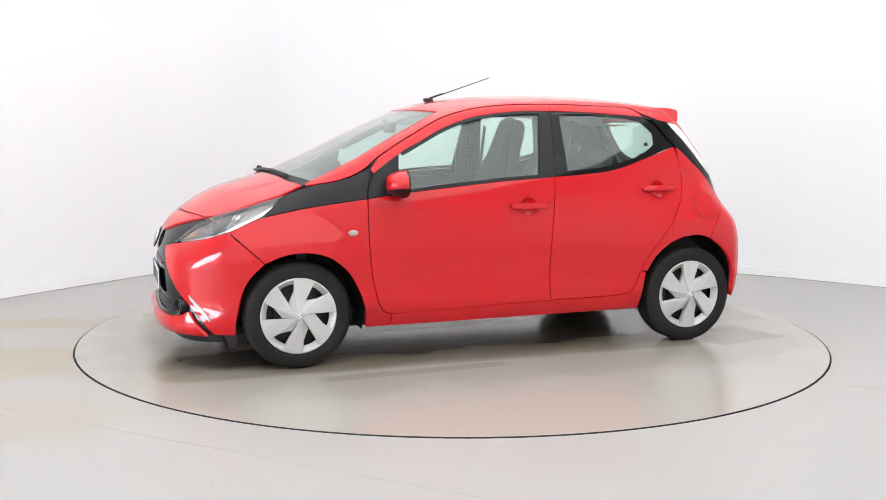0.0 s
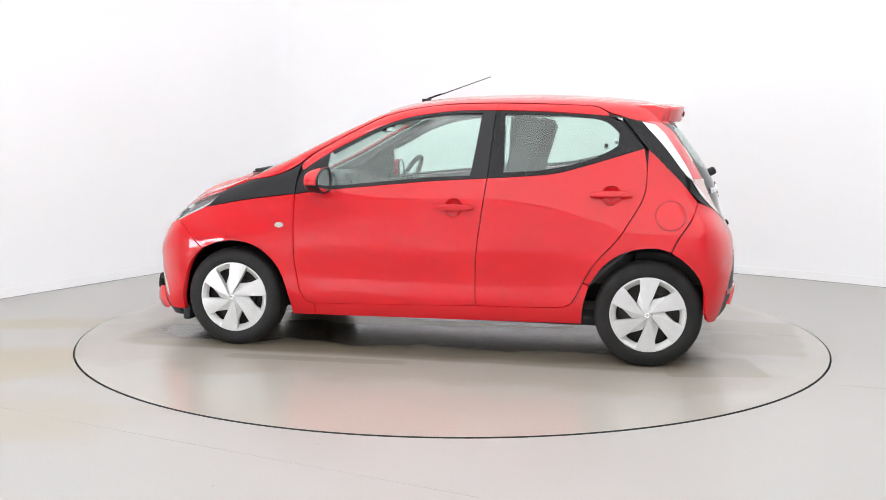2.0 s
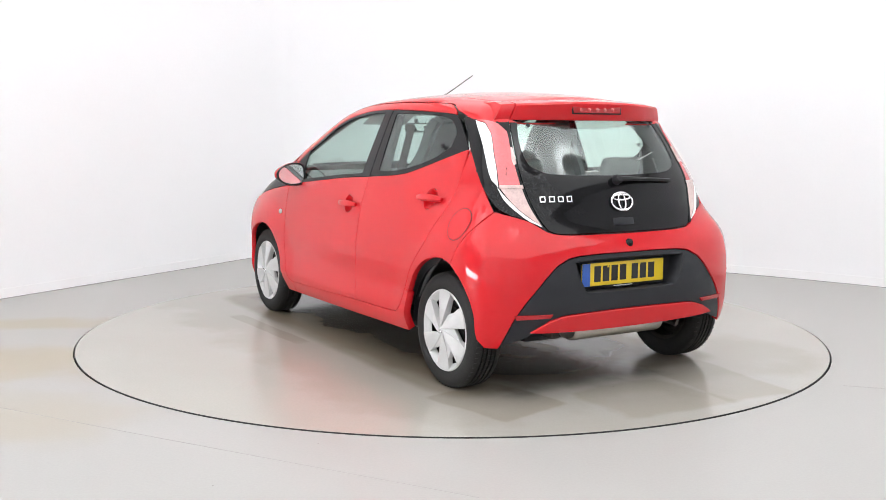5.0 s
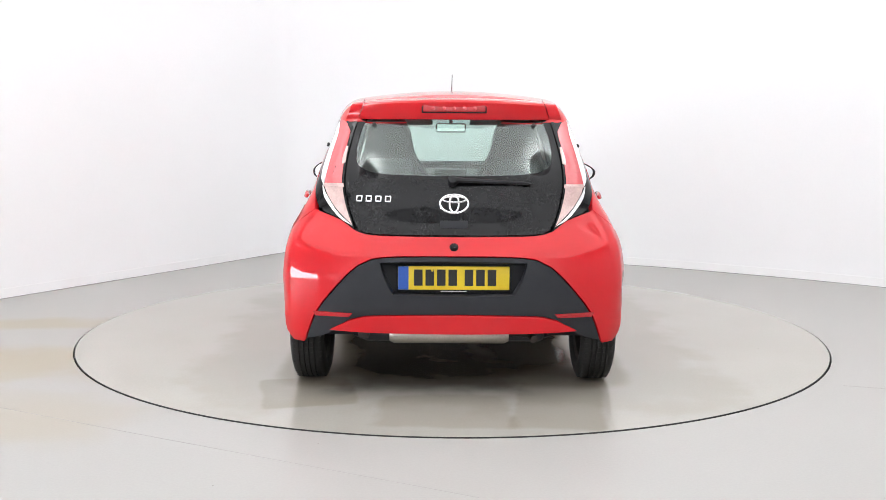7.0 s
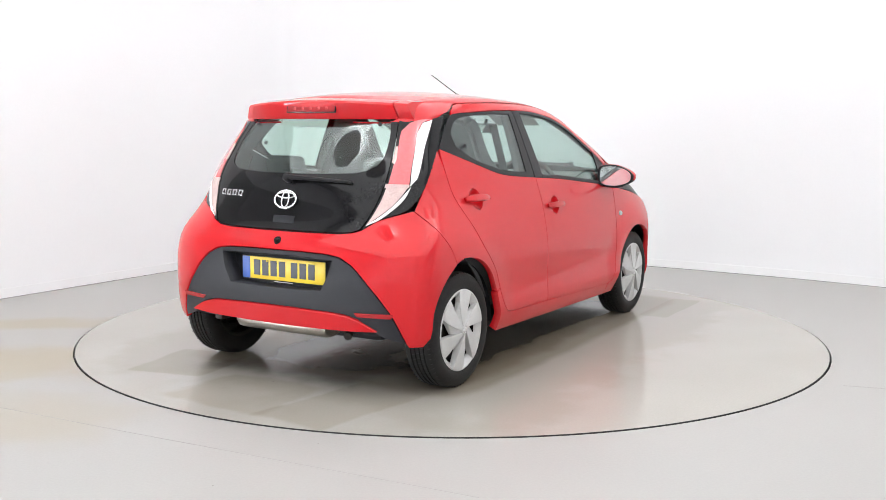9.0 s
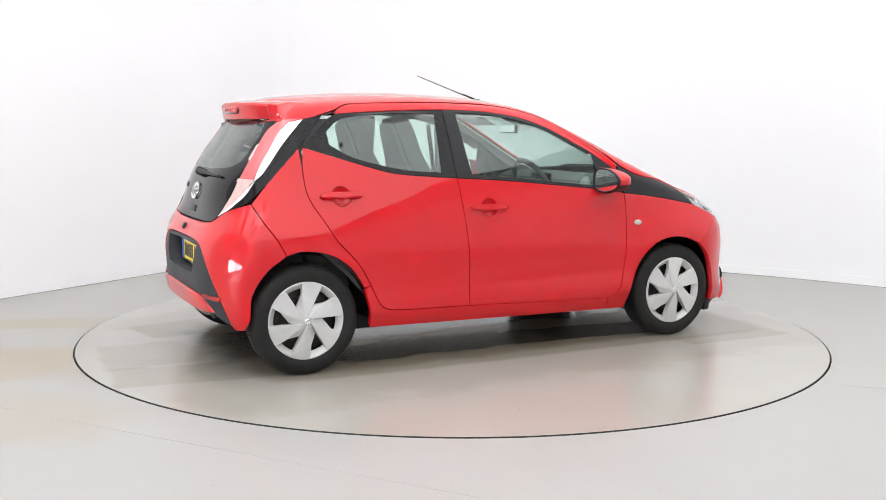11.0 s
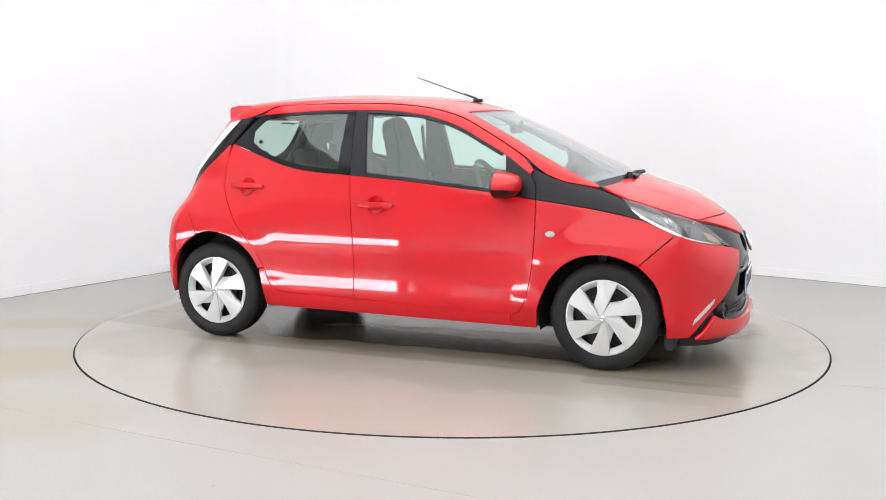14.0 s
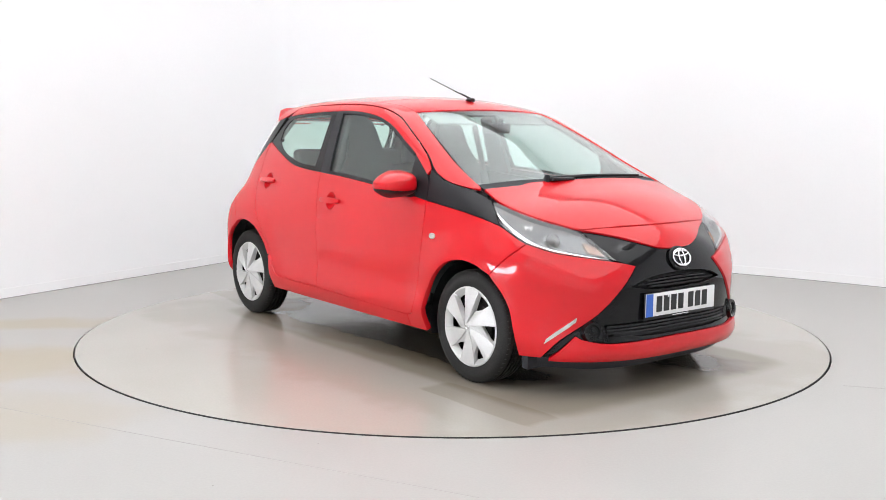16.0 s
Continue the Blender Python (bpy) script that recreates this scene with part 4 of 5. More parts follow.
        fg = part("fog_light", spun([(0.0, 0.004), (0.030, 0.010), (0.034, 0.018), (0.046, 0.020), (0.050, 0.010), (0.052, -0.03)], 36), GLOSS_BLACK, car, "round fog light with black surround", m=facing(p, (n + Vector((0.7, 0, 0))).normalized()))
        part("glass", spun([(0.0, 0.013), (0.020, 0.011), (0.029, 0.008)], 28), GLOSS_BLACK, fg)
        part("running_light", skin(mir([(44.6, 0.262), (40.4, 0.312), (36.2, 0.366), (35.9, 0.386), (39.7, 0.340), (44.0, 0.286)]), front_map, FU, gap=0, lift=0.004, depth=0.008), RIBBED, car, "slim clear daytime running light")
    badge("front_badge", on_shell(front_map, 0, 0.635, 0.012), 0.066, 0.046, 0.028)
    plate("front_number_plate", on_shell(front_map, 0, 0.425, 0.004), PLATE_WHITE, "white front number plate with blue band", 1)
    # wipers lying at the foot of the screen
    for y0, x0, y1, x1 in ((-0.30, 1.192, 0.44, 1.155),):
        a, _ = on_shell(top_map, x0, y0, 0.022)
        b, _ = on_shell(top_map, x1, y1, 0.020)
        mid = (a + b) / 2 + Vector((-0.012, 0, 0.006))
        w = part("wiper", tube([a, a.lerp(mid, 0.6), mid, b.lerp(mid, 0.4), b], 0.012, 8, 0.006), SATIN_BLACK, car, "black windscreen wiper")
        part("blade", tube([a.lerp(b, 0.30) - Vector((0, 0, 0.010)), b - Vector((0, 0, 0.010)) + (b - a) * 0.05], 0.006, 6), PIT, w)
        part("arm_cover", box(0.07, 0.16, 0.016, 0.006, at=a.lerp(b, 0.12) + Vector((0.004, 0, -0.004)), turn=Matrix.Rotation(math.atan2(b.y - a.y, b.x - a.x) - math.pi / 2, 4, "Z")), SATIN_BLACK, w)
        part("spindle", spun([(0.0, 0.02), (0.014, 0.018), (0.018, 0.0), (0.018, -0.02)], 16), SATIN_BLACK, w, m=Matrix.Translation(a) @ pose(0, 0, 0, 90))
    part("cowl", grid_skin(lambda u, v: (lambda y: top_map(cowl_x(y) - 0.054 + 0.072 * u, y))((v * 2 - 1) * 0.655), 8, 30, lift=-0.007, depth=0.004), PLASTIC, car)
    a, n = on_shell(top_map, 0.205, 0.0, 0.0)
    an = part("aerial", tube([a + Vector((0.012, 0, 0.014)), a + Vector((-0.10, 0, 0.050)), Vector((-0.188, 0.0, 1.566))], 0.0042, 8, 0.0022), SATIN_BLACK, car, "thin black roof aerial leaning back")
    part("base", box(0.060, 0.030, 0.022, 0.009, at=(a.x + 0.008, 0, a.z + 0.008), seg=3), SATIN_BLACK, an)
    part("sleeve", tube([a + Vector((0.0, 0, 0.018)), a + Vector((-0.085, 0, 0.048))], 0.0065, 8, 0.005), SATIN_BLACK, an)


def oval(rx, rz, w, y0=0.0, t=0.006, cx=0.0, cz=0.0, seg=48):
    """An oval band standing proud along +y."""
    bm = bmesh.new()
    loops = []
    for k, y in ((1, y0), (1, y0 + t * 0.6), (0.5, y0 + t), (0, y0 + t * 0.6), (0, y0)):
        a = [(rx - w * (1 - k), rz - w * (1 - k))][0]
        loops.append([bm.verts.new((cx + a[0] * math.cos(q), y, cz + a[1] * math.sin(q))) for q in (2 * math.pi * i / seg for i in range(seg))])
    for a, b in zip(loops, loops[1:]):
        for i in range(seg):
            bm.faces.new((a[i], a[(i + 1) % seg], b[(i + 1) % seg], b[i]))
    bmesh.ops.recalc_face_normals(bm, faces=bm.faces[:])
    return bm


def badge(name, at, rx, rz, lean=0.0):
    p, n = at
    m = facing(p, n)
    bm = oval(rx, rz, 0.009)
    add(bm, oval(rx * 0.36, rz * 0.94, 0.008))
    add(bm, oval(rx * 0.82, rz * 0.36, 0.008, cz=rz * 0.42))
    b = part(name, bm, CHROME, car, "oval chrome badge of plain rings", m=m)
    if lean:
        part("badge_backing", spun([(0.0, -0.004), (rx + 0.006, -0.004), (rx + 0.012, -0.012)], 40), GLOSS_BLACK, b, m=Matrix.Diagonal((1, 1, (rz + 0.016) / (rx + 0.012), 1)))


def plate(name, at, mat, label, away):
    p, n = at
    n = Vector((n.x, 0, 0)).normalized()
    root = part(name, box(0.52, 0.006, 0.111, 0.0025), mat, car, label, m=facing(Vector((p.x, 0.0, p.z)), n))
    part("holder", box(0.532, 0.006, 0.128, 0.002, at=(0, -0.0035, -0.006)), SATIN_BLACK, root)
    part("small_bar", box(0.12, 0.001, 0.004, at=(0, 0.0002, -0.0625)), PLATE_WHITE, root)
    part("blue_band", box(0.048, 0.002, 0.109, at=(0.2345, 0.0035, 0)), BLUE, root)
    x = 0.165
    for w in (0.046, 0.046, 0.046, 0.046, None, 0.046, 0.046, 0.046):
        if w is None:
            x -= 0.022
            continue
        part("bar", box(0.040, 0.0016, 0.076, at=(x, 0.0036, 0.002)), INK, root)
        x -= 0.0535
    for sgn in (-1, 1):
        part("screw", spun([(0.0, 0.004), (0.005, 0.003), (0.006, 0.0)], 14), mat, root, m=pose(sgn * 0.10, 0.003, 0.036))


def rear():
    top = [(0, 0.757), (14, 0.759), (24, 0.764), (28.5, 0.782), (33.1, 0.826), *round_rear((-1.412, 0.872))]
    low = [(40.2, 0.262), (36, 0.41), (30.2, 0.545), (26, 0.624), (22.6, 0.656), (16, 0.668), (0, 0.670)]
    arch = round_rear((-1.380, 0.791), (-1.316, 0.693), (-1.280, 0.618), (-1.345, 0.575), (-1.397, 0.523), (-1.438, 0.460), (-1.458, 0.408), (-1.466, 0.293)) + [(44.2, 0.250), (40.8, 0.247)]
    part("rear_bumper", skin(both(top + arch + low), rear_map, FU, gap=0.002, depth=0.03, cell=0.05), RED, car)
    dif = [(0, 0.667), (16, 0.665), (22.4, 0.653), (25.8, 0.622), (30, 0.543), (35.8, 0.41), (40.0, 0.264), (38.0, 0.272), (33.5, 0.300), (27.7, 0.374), (24.0, 0.391), (14, 0.398), (0, 0.400)]
    hole = [(20.3, 0.640), (10, 0.646), (0, 0.647), (-10, 0.646), (-20.3, 0.640), (-18.8, 0.56), (-16.6, 0.492), (-8, 0.487), (0, 0.486), (8, 0.487), (16.6, 0.492), (18.8, 0.56)]
    df = part("rear_diffuser", skin(both(dif), rear_map, FU, holes=[hole], gap=0.001, lift=-0.004, depth=0.095), PLASTIC, car, "matt black plastic rear bumper insert")
    part("plate_recess", skin(both([(0, 0.655), (22, 0.65), (18, 0.48), (0, 0.475)]), rear_map, FU, gap=0, lift=-0.094, depth=0.01), PLASTIC, df)
    part("lower_valance", skin(both([(0, 0.397), (14, 0.395), (24.0, 0.388), (27.7, 0.371), (33.0, 0.322), (28, 0.317), (14, 0.312), (0, 0.310)]), rear_map, FU, gap=0.001, lift=0.010, depth=0.05), RED, car)
    plate("rear_number_plate", (Vector((-1.562, 0, 0.562)), Vector((-1, 0, 0.05))), YELLOW, "yellow rear number plate with blue band", -1)
    p, n = on_shell(rear_map, 0, 0.712, 0.0)
    cm = part("rear_camera", spun([(0.0, 0.014), (0.012, 0.013), (0.018, 0.006), (0.021, 0.0)], 24), GLOSS_BLACK, car, "small black rear-view camera", m=facing(p, n))
    # glass tailgate
    edge = [(0, 1.318), (20, 1.317), (41.0, 1.310), (38.6, 1.18), (36.7, 1.075), (34.8, 0.983), (32.6, 0.900), (29.9, 0.825), (27.9, 0.785), (25.6, 0.770), (14, 0.763), (0, 0.762)]
    win = [(0, 1.312), (18, 1.311), (32, 1.306), (37.6, 1.298), (37.0, 1.22), (35.0, 1.13), (32.6, 1.078), (28.5, 1.052), (20, 1.040), (0, 1.034)]
    tg = part("tailgate", skin(both(edge), rear_map, FU, holes=[both(win)], gap=0.002, lift=-0.002, depth=0.010), GLOSS_BLACK, car, "black glass tailgate with clear rear window")
    part("rear_window", skin(both(win), rear_map, FU, gap=-0.004, lift=-0.004, depth=0.003), GLASS, tg)
    badge("rear_badge", on_shell(rear_map, 0, 0.905, 0.004), 0.070, 0.048)
    for k, a in enumerate((30.6, 27.7, 24.8, 21.9)):
        p, n = on_shell(rear_map, a - 1.2, 0.925, 0.003)
        bm = bmesh.new()
        for w, h, ax, az in ((0.030, 0.006, 0, 0.012), (0.030, 0.006, 0, -0.012), (0.006, 0.030, 0.012, 0), (0.006, 0.030, -0.012, 0)):
            add(bm, box(w, 0.006, h, 0.001, at=(ax, 0, az)))
        part("lettering_block", bm, CHROME, tg, m=facing(p, n))
    part("grip_recess", box(0.13, 0.004, 0.036, 0.0015), PLASTIC, tg, "dark grip below the badge", m=facing(*on_shell(rear_map, 0, 0.812, -0.001)))
    for q in (-1, 1):
        part("glass_stud", spun([(0.0, 0.006), (0.009, 0.005), (0.011, 0.0)], 16), SATIN_BLACK, tg, m=facing(*on_shell(rear_map, q * 33.5, 1.270, 0.001)))
    a, n = on_shell(rear_map, 0.5, 1.005, 0.026)
    b, _ = on_shell(rear_map, -24, 0.995, 0.016)
    w = part("rear_wiper", tube([a, a.lerp(b, 0.25), a.lerp(b, 0.7), b], 0.014, 8, 0.006), SATIN_BLACK, car, "black rear wiper arm")
    part("hub", spun([(0.0, 0.012), (0.018, 0.010), (0.024, 0.0), (0.024, -0.026)], 20), SATIN_BLACK, w, m=facing(a, n))
    part("blade", tube([a.lerp(b, 0.12) - n * 0.012, b - n * 0.008 + (b - a) * 0.03], 0.007, 6), PIT, w)
    # spoiler lip across the top of the tailgate
    def lip(y0, y1, n, tip):
        bm = bmesh.new()
        rows = []
        for y in np.linspace(y0, y1, n):
            xt = tip + 0.15 * (abs(y) / 0.55) ** 2.6
            zt = 1.384 - 0.075 * y * y
            pa, _ = on_shell(top_map, max(xt + 0.145, -1.24), y, 0.001)
            prof = [(pa.x + 0.02, pa.z), (xt + 0.06, zt + 0.016), (xt + 0.004, zt + 0.004), (xt - 0.002, zt - 0.006), (xt + 0.010, 1.308), (xt + 0.018, 1.297), (xt + 0.03, 1.295), (xt + 0.05, 1.302), (xt + 0.065, 1.345)]
            rows.append([bm.verts.new((x, y * (1 + 0.85 * (1.40 - z)), z)) for x, z in prof])
        k = len(rows[0])
        for r0, r1 in zip(rows, rows[1:]):
            for i in range(k):
                bm.faces.new((r0[i], r0[(i + 1) % k], r1[(i + 1) % k], r1[i]))
        bm.faces.new(rows[0]), bm.faces.new(rows[-1][::-1])
        bmesh.ops.recalc_face_normals(bm, faces=bm.faces[:])
        return bm
    # seam between roof and spoiler
    part("spoiler_seam", tube([on_shell(top_map, -1.196 + 0.012 * math.cos(y * 11), y, 0.0)[0] for y in np.linspace(-0.43, 0.43, 40)], 0.0028, 6), PIT, car)
    sp = part("spoiler", lip(-0.428, 0.428, 25, -1.338), RED, car)
    part("light_surround", box(0.312, 0.008, 0.044, 0.004), GLOSS_BLACK, sp, m=facing(Vector((-1.3305, 0, 1.348)), Vector((-1, 0, 0.16))))
    part("brake_light", box(0.30, 0.012, 0.034, 0.005, seg=3), DEEP_RED, sp, "dark red high brake light", m=facing(Vector((-1.331, 0, 1.348)), Vector((-1, 0, 0.16))))
    for k in range(5):
        part("light_cell", spun([(0.0, 0.004), (0.008, 0.002), (0.010, 0.0)], 12), CELL_RED, sp, m=facing(Vector((-1.3375, (k - 2) * 0.05, 1.349)), Vector((-1, 0, 0.16))))
    part("spoiler_corner", lip(0.432, 0.488, 5, -1.332), RED, car)
    part("spoiler_corner", lip(-0.488, -0.432, 5, -1.332), RED, car)
    for s in (-1, 1):
        mir = lambda line: [(s * a, b) for a, b in line]
        lamp = [(62.0, 1.318), (58.5, 1.250), (54.7, 1.155), (50.9, 1.064), (46.8, 0.971), (41.1, 0.874), (33.3, 0.828), (28.9, 0.786), (30.2, 0.825), (32.9, 0.900), (35.1, 0.983), (37.0, 1.075), (38.9, 1.18), (40.7, 1.290), (50, 1.292)]
        tl = part("tail_light", skin(mir(lamp), rear_map, FU, gap=0.001, depth=0.03), GLOSS_BLACK, car, "tall tail light in a gloss black surround")
        part("white_strip", skin(mir([(54.4, 1.294), (51.4, 1.230), (48.8, 1.165), (46.6, 1.085), (44.6, 1.015), (42.4, 0.983), (43.3, 1.061), (44.9, 1.139), (46.9, 1.232), (49.6, 1.278)]), rear_map, FU, gap=0, lift=0.004, depth=0.006), WHITE_LENS, tl)
        part("red_lens", skin(mir([(54.0, 1.297), (49.4, 1.280), (46.7, 1.232), (44.7, 1.139), (43.1, 1.061), (42.1, 0.990), (36.0, 0.990), (38.0, 1.086), (39.9, 1.175), (41.3, 1.240), (44.6, 1.277), (49.2, 1.294)]), rear_map, FU, gap=0, lift=0.003, depth=0.005), RED_LENS, tl)
        part("clear_lens", skin(mir([(42.0, 0.983), (39.7, 0.936), (36.5, 0.884), (32.5, 0.835), (29.8, 0.804), (31.3, 0.840), (33.8, 0.910), (35.7, 0.984)]), rear_map, FU, gap=0, lift=0.003, depth=0.005), PINK_LENS, tl)
        part("clear_edge", skin(mir([(42.6, 0.980), (39.8, 0.932), (36.6, 0.880), (32.6, 0.831), (29.6, 0.800), (33.2, 0.826), (37.2, 0.873), (40.6, 0.924)]), rear_map, FU, gap=0, lift=0.005, depth=0.006), WHITE_LENS, tl)
        part("lens_step", skin(mir([(42.2, 0.990), (42.0, 0.976), (35.0, 0.976), (35.4, 0.992)]), rear_map, FU, gap=0, lift=0.006, depth=0.006), PINK_LENS, tl)
        part("lens_clip", skin(mir([(39.6, 1.165), (39.0, 1.165), (37.4, 1.090), (38.2, 1.082), (39.0, 1.110)]), rear_map, FU, gap=0, lift=0.006, depth=0.006), PINK_LENS, tl)
        part("rear_reflector", skin(mir([(36.9, 0.406), (36.4, 0.386), (27.8, 0.387), (27.0, 0.403)]), rear_map, FU, gap=0, lift=0.005, depth=0.012), DEEP_RED, car, "slim dark red rear reflector")


def wheel_parts(root, s):
    """A wheel about the y axis with its outer side towards +y (s = 1) or -y."""
    w = 0.0825
    prof = [(0.190, -w + 0.012), (0.206, -w + 0.002), (0.240, -w - 0.003), (0.266, -w + 0.006), (0.2795, -w + 0.020)]
    for c in (-0.036, -0.012, 0.012, 0.036):
        prof += [(0.2835, c - 0.0045), (0.2765, c - 0.0035), (0.2765, c + 0.0035), (0.2835, c + 0.0045)]
    prof += [(0.2795, w - 0.020), (0.266, w - 0.006), (0.240, w + 0.003), (0.206, w - 0.002), (0.190, w - 0.012)]
    tyre = part("tyre", spun(prof, 96), RUBBER, root, "black worn road tyre")
    for c in (-0.060, -0.024, 0.0, 0.024, 0.060):
        bm = bmesh.new()
        for k in range(80):
            a = 2 * math.pi * (k + 0.3 * (c > 0)) / 64
            add_block(bm, a, 0.2825 if abs(c) < 0.05 else 0.2795, c)
        tagged(part("tread_sipes", bm, PIT, tyre), kind="stuff")
    part("rim", spun([(0.190, -0.07), (0.172, -0.06), (0.168, 0.02), (0.05, 0.030), (0.0, 0.030)], 48) if s > 0 else spun([(0.190, 0.07), (0.172, 0.06), (0.168, -0.02), (0.05, -0.030), (0.0, -0.030)], 48), DARK_METAL, root)
    y0 = s * 0.070
    cover = part("wheel_cover", spun([(0.165, y0 - s * 0.018), (0.171, y0 - s * 0.008), (0.184, y0 + s * 0.002), (0.193, y0 + s * 0.010), (0.200, y0 + s * 0.008), (0.203, y0 - s * 0.010)], 72), COVER_SILVER, root, "silver plastic wheel cover with six twisted blades")
    flat = lambda r, c, h: Vector((-s * r * math.sin(radians(c)), y0 + s * h, r * math.cos(radians(c))))
    for k in range(6):
        e = 24 + 60 * k
        for name, pts in (("blade", [(0.1975, e, 0.013), (0.1985, e - 10, 0.013), (0.1985, e - 21, 0.012), (0.190, e - 32, 0.010), (0.146, e - 35, 0.013), (0.080, e - 40, 0.019), (0.024, e - 52, 0.026), (0.026, e - 20, 0.028)]),
                          ("web", [(0.024, e - 30, 0.020), (0.086, e - 1, 0.000), (0.143, e + 25.5, 0.008), (0.080, e + 20.5, 0.015), (0.024, e + 12, 0.022)])):
            bm = bmesh.new()
            hi = [bm.verts.new(flat(r, c, h)) for r, c, h in pts]
            lo = [bm.verts.new(flat(r, c, -0.014)) for r, c, h in pts]
            bm.faces.new(hi)
            n = len(pts)
            for i in range(n):
                bm.faces.new((hi[i], hi[(i + 1) % n], lo[(i + 1) % n], lo[i]))
            bmesh.ops.triangulate(bm, faces=[f for f in bm.faces if len(f.verts) > 4])
            bmesh.ops.recalc_face_normals(bm, faces=bm.faces[:])
            bmesh.ops.bevel(bm, geom=[g for g in bm.edges if g.calc_face_angle(0) > 0.9], offset=0.0012, segments=1, affect="EDGES")
            part(name, bm, COVER_SILVER, cover, smooth=False)
    part("centre_cap", spun([(0.0, y0 + s * 0.027), (0.018, y0 + s * 0.026), (0.025, y0 + s * 0.020), (0.028, y0)], 28), COVER_SILVER, cover)
    emblem = oval(0.015, 0.011, 0.0025, 0, 0.002, seg=24)
    add(emblem, oval(0.006, 0.010, 0.002, 0, 0.002, seg=20))
    part("emblem", emblem, CHROME, cover, m=pose(0, y0 + s * 0.0262, 0, 0, 0, 0 if s > 0 else 180))
    for k in range(4):
        a = radians(45 + 90 * k)
        part("wheel_bolt", spun([(0.0, y0 - s * 0.012), (0.010, y0 - s * 0.013), (0.012, y0 - s * 0.03)], 6), DARK_METAL, root, m=pose(0.05 * math.cos(a), 0, 0.05 * math.sin(a)))
    part("brake_drum", spun([(0.0, y0 - s * 0.03), (0.12, y0 - s * 0.03), (0.125, y0 - s * 0.09)], 28), DARK_METAL, root)


def add_block(bm, a, r, c):
    t = Vector((-math.sin(a), 0, math.cos(a)))
    o = Vector((math.cos(a), 0, math.sin(a)))
    p = o * r + Vector((0, c, 0))
    vs = [bm.verts.new(p + t * dt + Vector((0, dy, 0)) + o * h) for h in (0.0012, -0.004) for dt, dy in ((-0.0011 - 0.002, -0.009), (0.0011 - 0.002, -0.009), (0.0011 + 0.002, 0.009), (-0.0011 + 0.002, 0.009))]
    for f in ((0, 1, 2, 3), (0, 4, 5, 1), (1, 5, 6, 2), (2, 6, 7, 3), (3, 7, 4, 0)):
        bm.faces.new([vs[i] for i in f])


def running_gear():
    for x in (1.17, -1.17):
        for s in (-1, 1):
            root = new("wheel")
            root.parent = car
            root.matrix_basis = pose(x, s * 0.705, 0.2815, 0, (2, -3, 6, -2)[(x > 0) + 2 * (s > 0)], 0)
            wheel_parts(root, s)
            arch = bmesh.new()
            rows = []
            for y in (0.45, 0.758):
                rows.append([arch.verts.new((x + 0.352 * math.cos(a), s * (y - (0.13 * max(0, math.cos(a) * (1 if x > 0 else -1)) ** 2 if y > 0.5 else 0)), 0.262 + 0.352 * math.sin(a))) for a in (math.pi * (k / 24 * 0.98 + 0.0 if x < 0 else k / 24 * 1.14 - 0.07) for k in range(25))])
            for i in range(24):
                arch.faces.new((rows[0][i], rows[0][i + 1], rows[1][i + 1], rows[1][i]))
            arch.faces.new([v for v in rows[0]])
            g = bmesh.ops.extrude_face_region(arch, geom=arch.faces[:25])
            part("wheel_arch_liner", arch, PLASTIC, car)
    under = box(1.48, 1.40, 0.10, 0.03, at=(0, 0, 0.255))
    add(under, box(1.9, 1.06, 0.12, 0.03, at=(-0.05, 0, 0.215)))
    add(under, box(0.9, 0.86, 0.22, 0.03, at=(1.22, 0, 0.35)))
    add(under, box(0.8, 0.86, 0.16, 0.03, at=(-1.10, 0, 0.40)))
    add(under, box(0.42, 0.90, 0.12, 0.03, at=(-1.16, 0, 0.275)))
    add(under, box(0.62, 1.02, 0.05, 0.02, at=(1.36, 0, 0.175)))
    part("underbody", under, PLASTIC, car, "dark underbody")
    part("silencer", spun([(0.0, -0.28), (0.055, -0.28), (0.068, -0.26), (0.068, 0.26), (0.055, 0.28), (0.0, 0.28)], 28), SILVER, car, "dull steel exhaust silencer", m=pose(-1.50, 0.02, 0.292) @ Matrix.Diagonal((1.3, 1, 0.72, 1)))
    part("tailpipe", tube([(-1.46, -0.26, 0.29), (-1.50, -0.36, 0.285), (-1.55, -0.38, 0.27)], 0.020, 12), DARK_METAL, car)
    part("axle_beam", tube([(-1.17, -0.64, 0.27), (-1.17, 0.64, 0.27)], 0.035, 12), DARK_METAL, car)
    for s in (-1, 1):
        part("spring", tube([(-1.12 + 0.05 * math.cos(t), s * 0.48 + 0.05 * math.sin(t), 0.27 + t * 0.0065) for t in np.linspace(0, 31, 90)], 0.007, 6), DEEP_RED, car)
        part("trailing_arm", box(0.55, 0.07, 0.06, 0.02, at=(-0.95, s * 0.52, 0.28)), DARK_METAL, car)
        part("mud_deflector", box(0.05, 0.24, 0.09, 0.015, at=(1.50, s * 0.60, 0.165)), PLASTIC, car)
    part("towing_bracket", box(0.16, 0.05, 0.05, 0.01, at=(-1.50, 0.42, 0.30)), DARK_METAL, car)


def cushion(sx, sy, sz, r, at, turn=None):
    bm = box(sx, sy, sz, r, seg=4)
    bmesh.ops.transform(bm, matrix=Matrix.Translation(at) @ (turn or Matrix()), verts=bm.verts)
    return bm


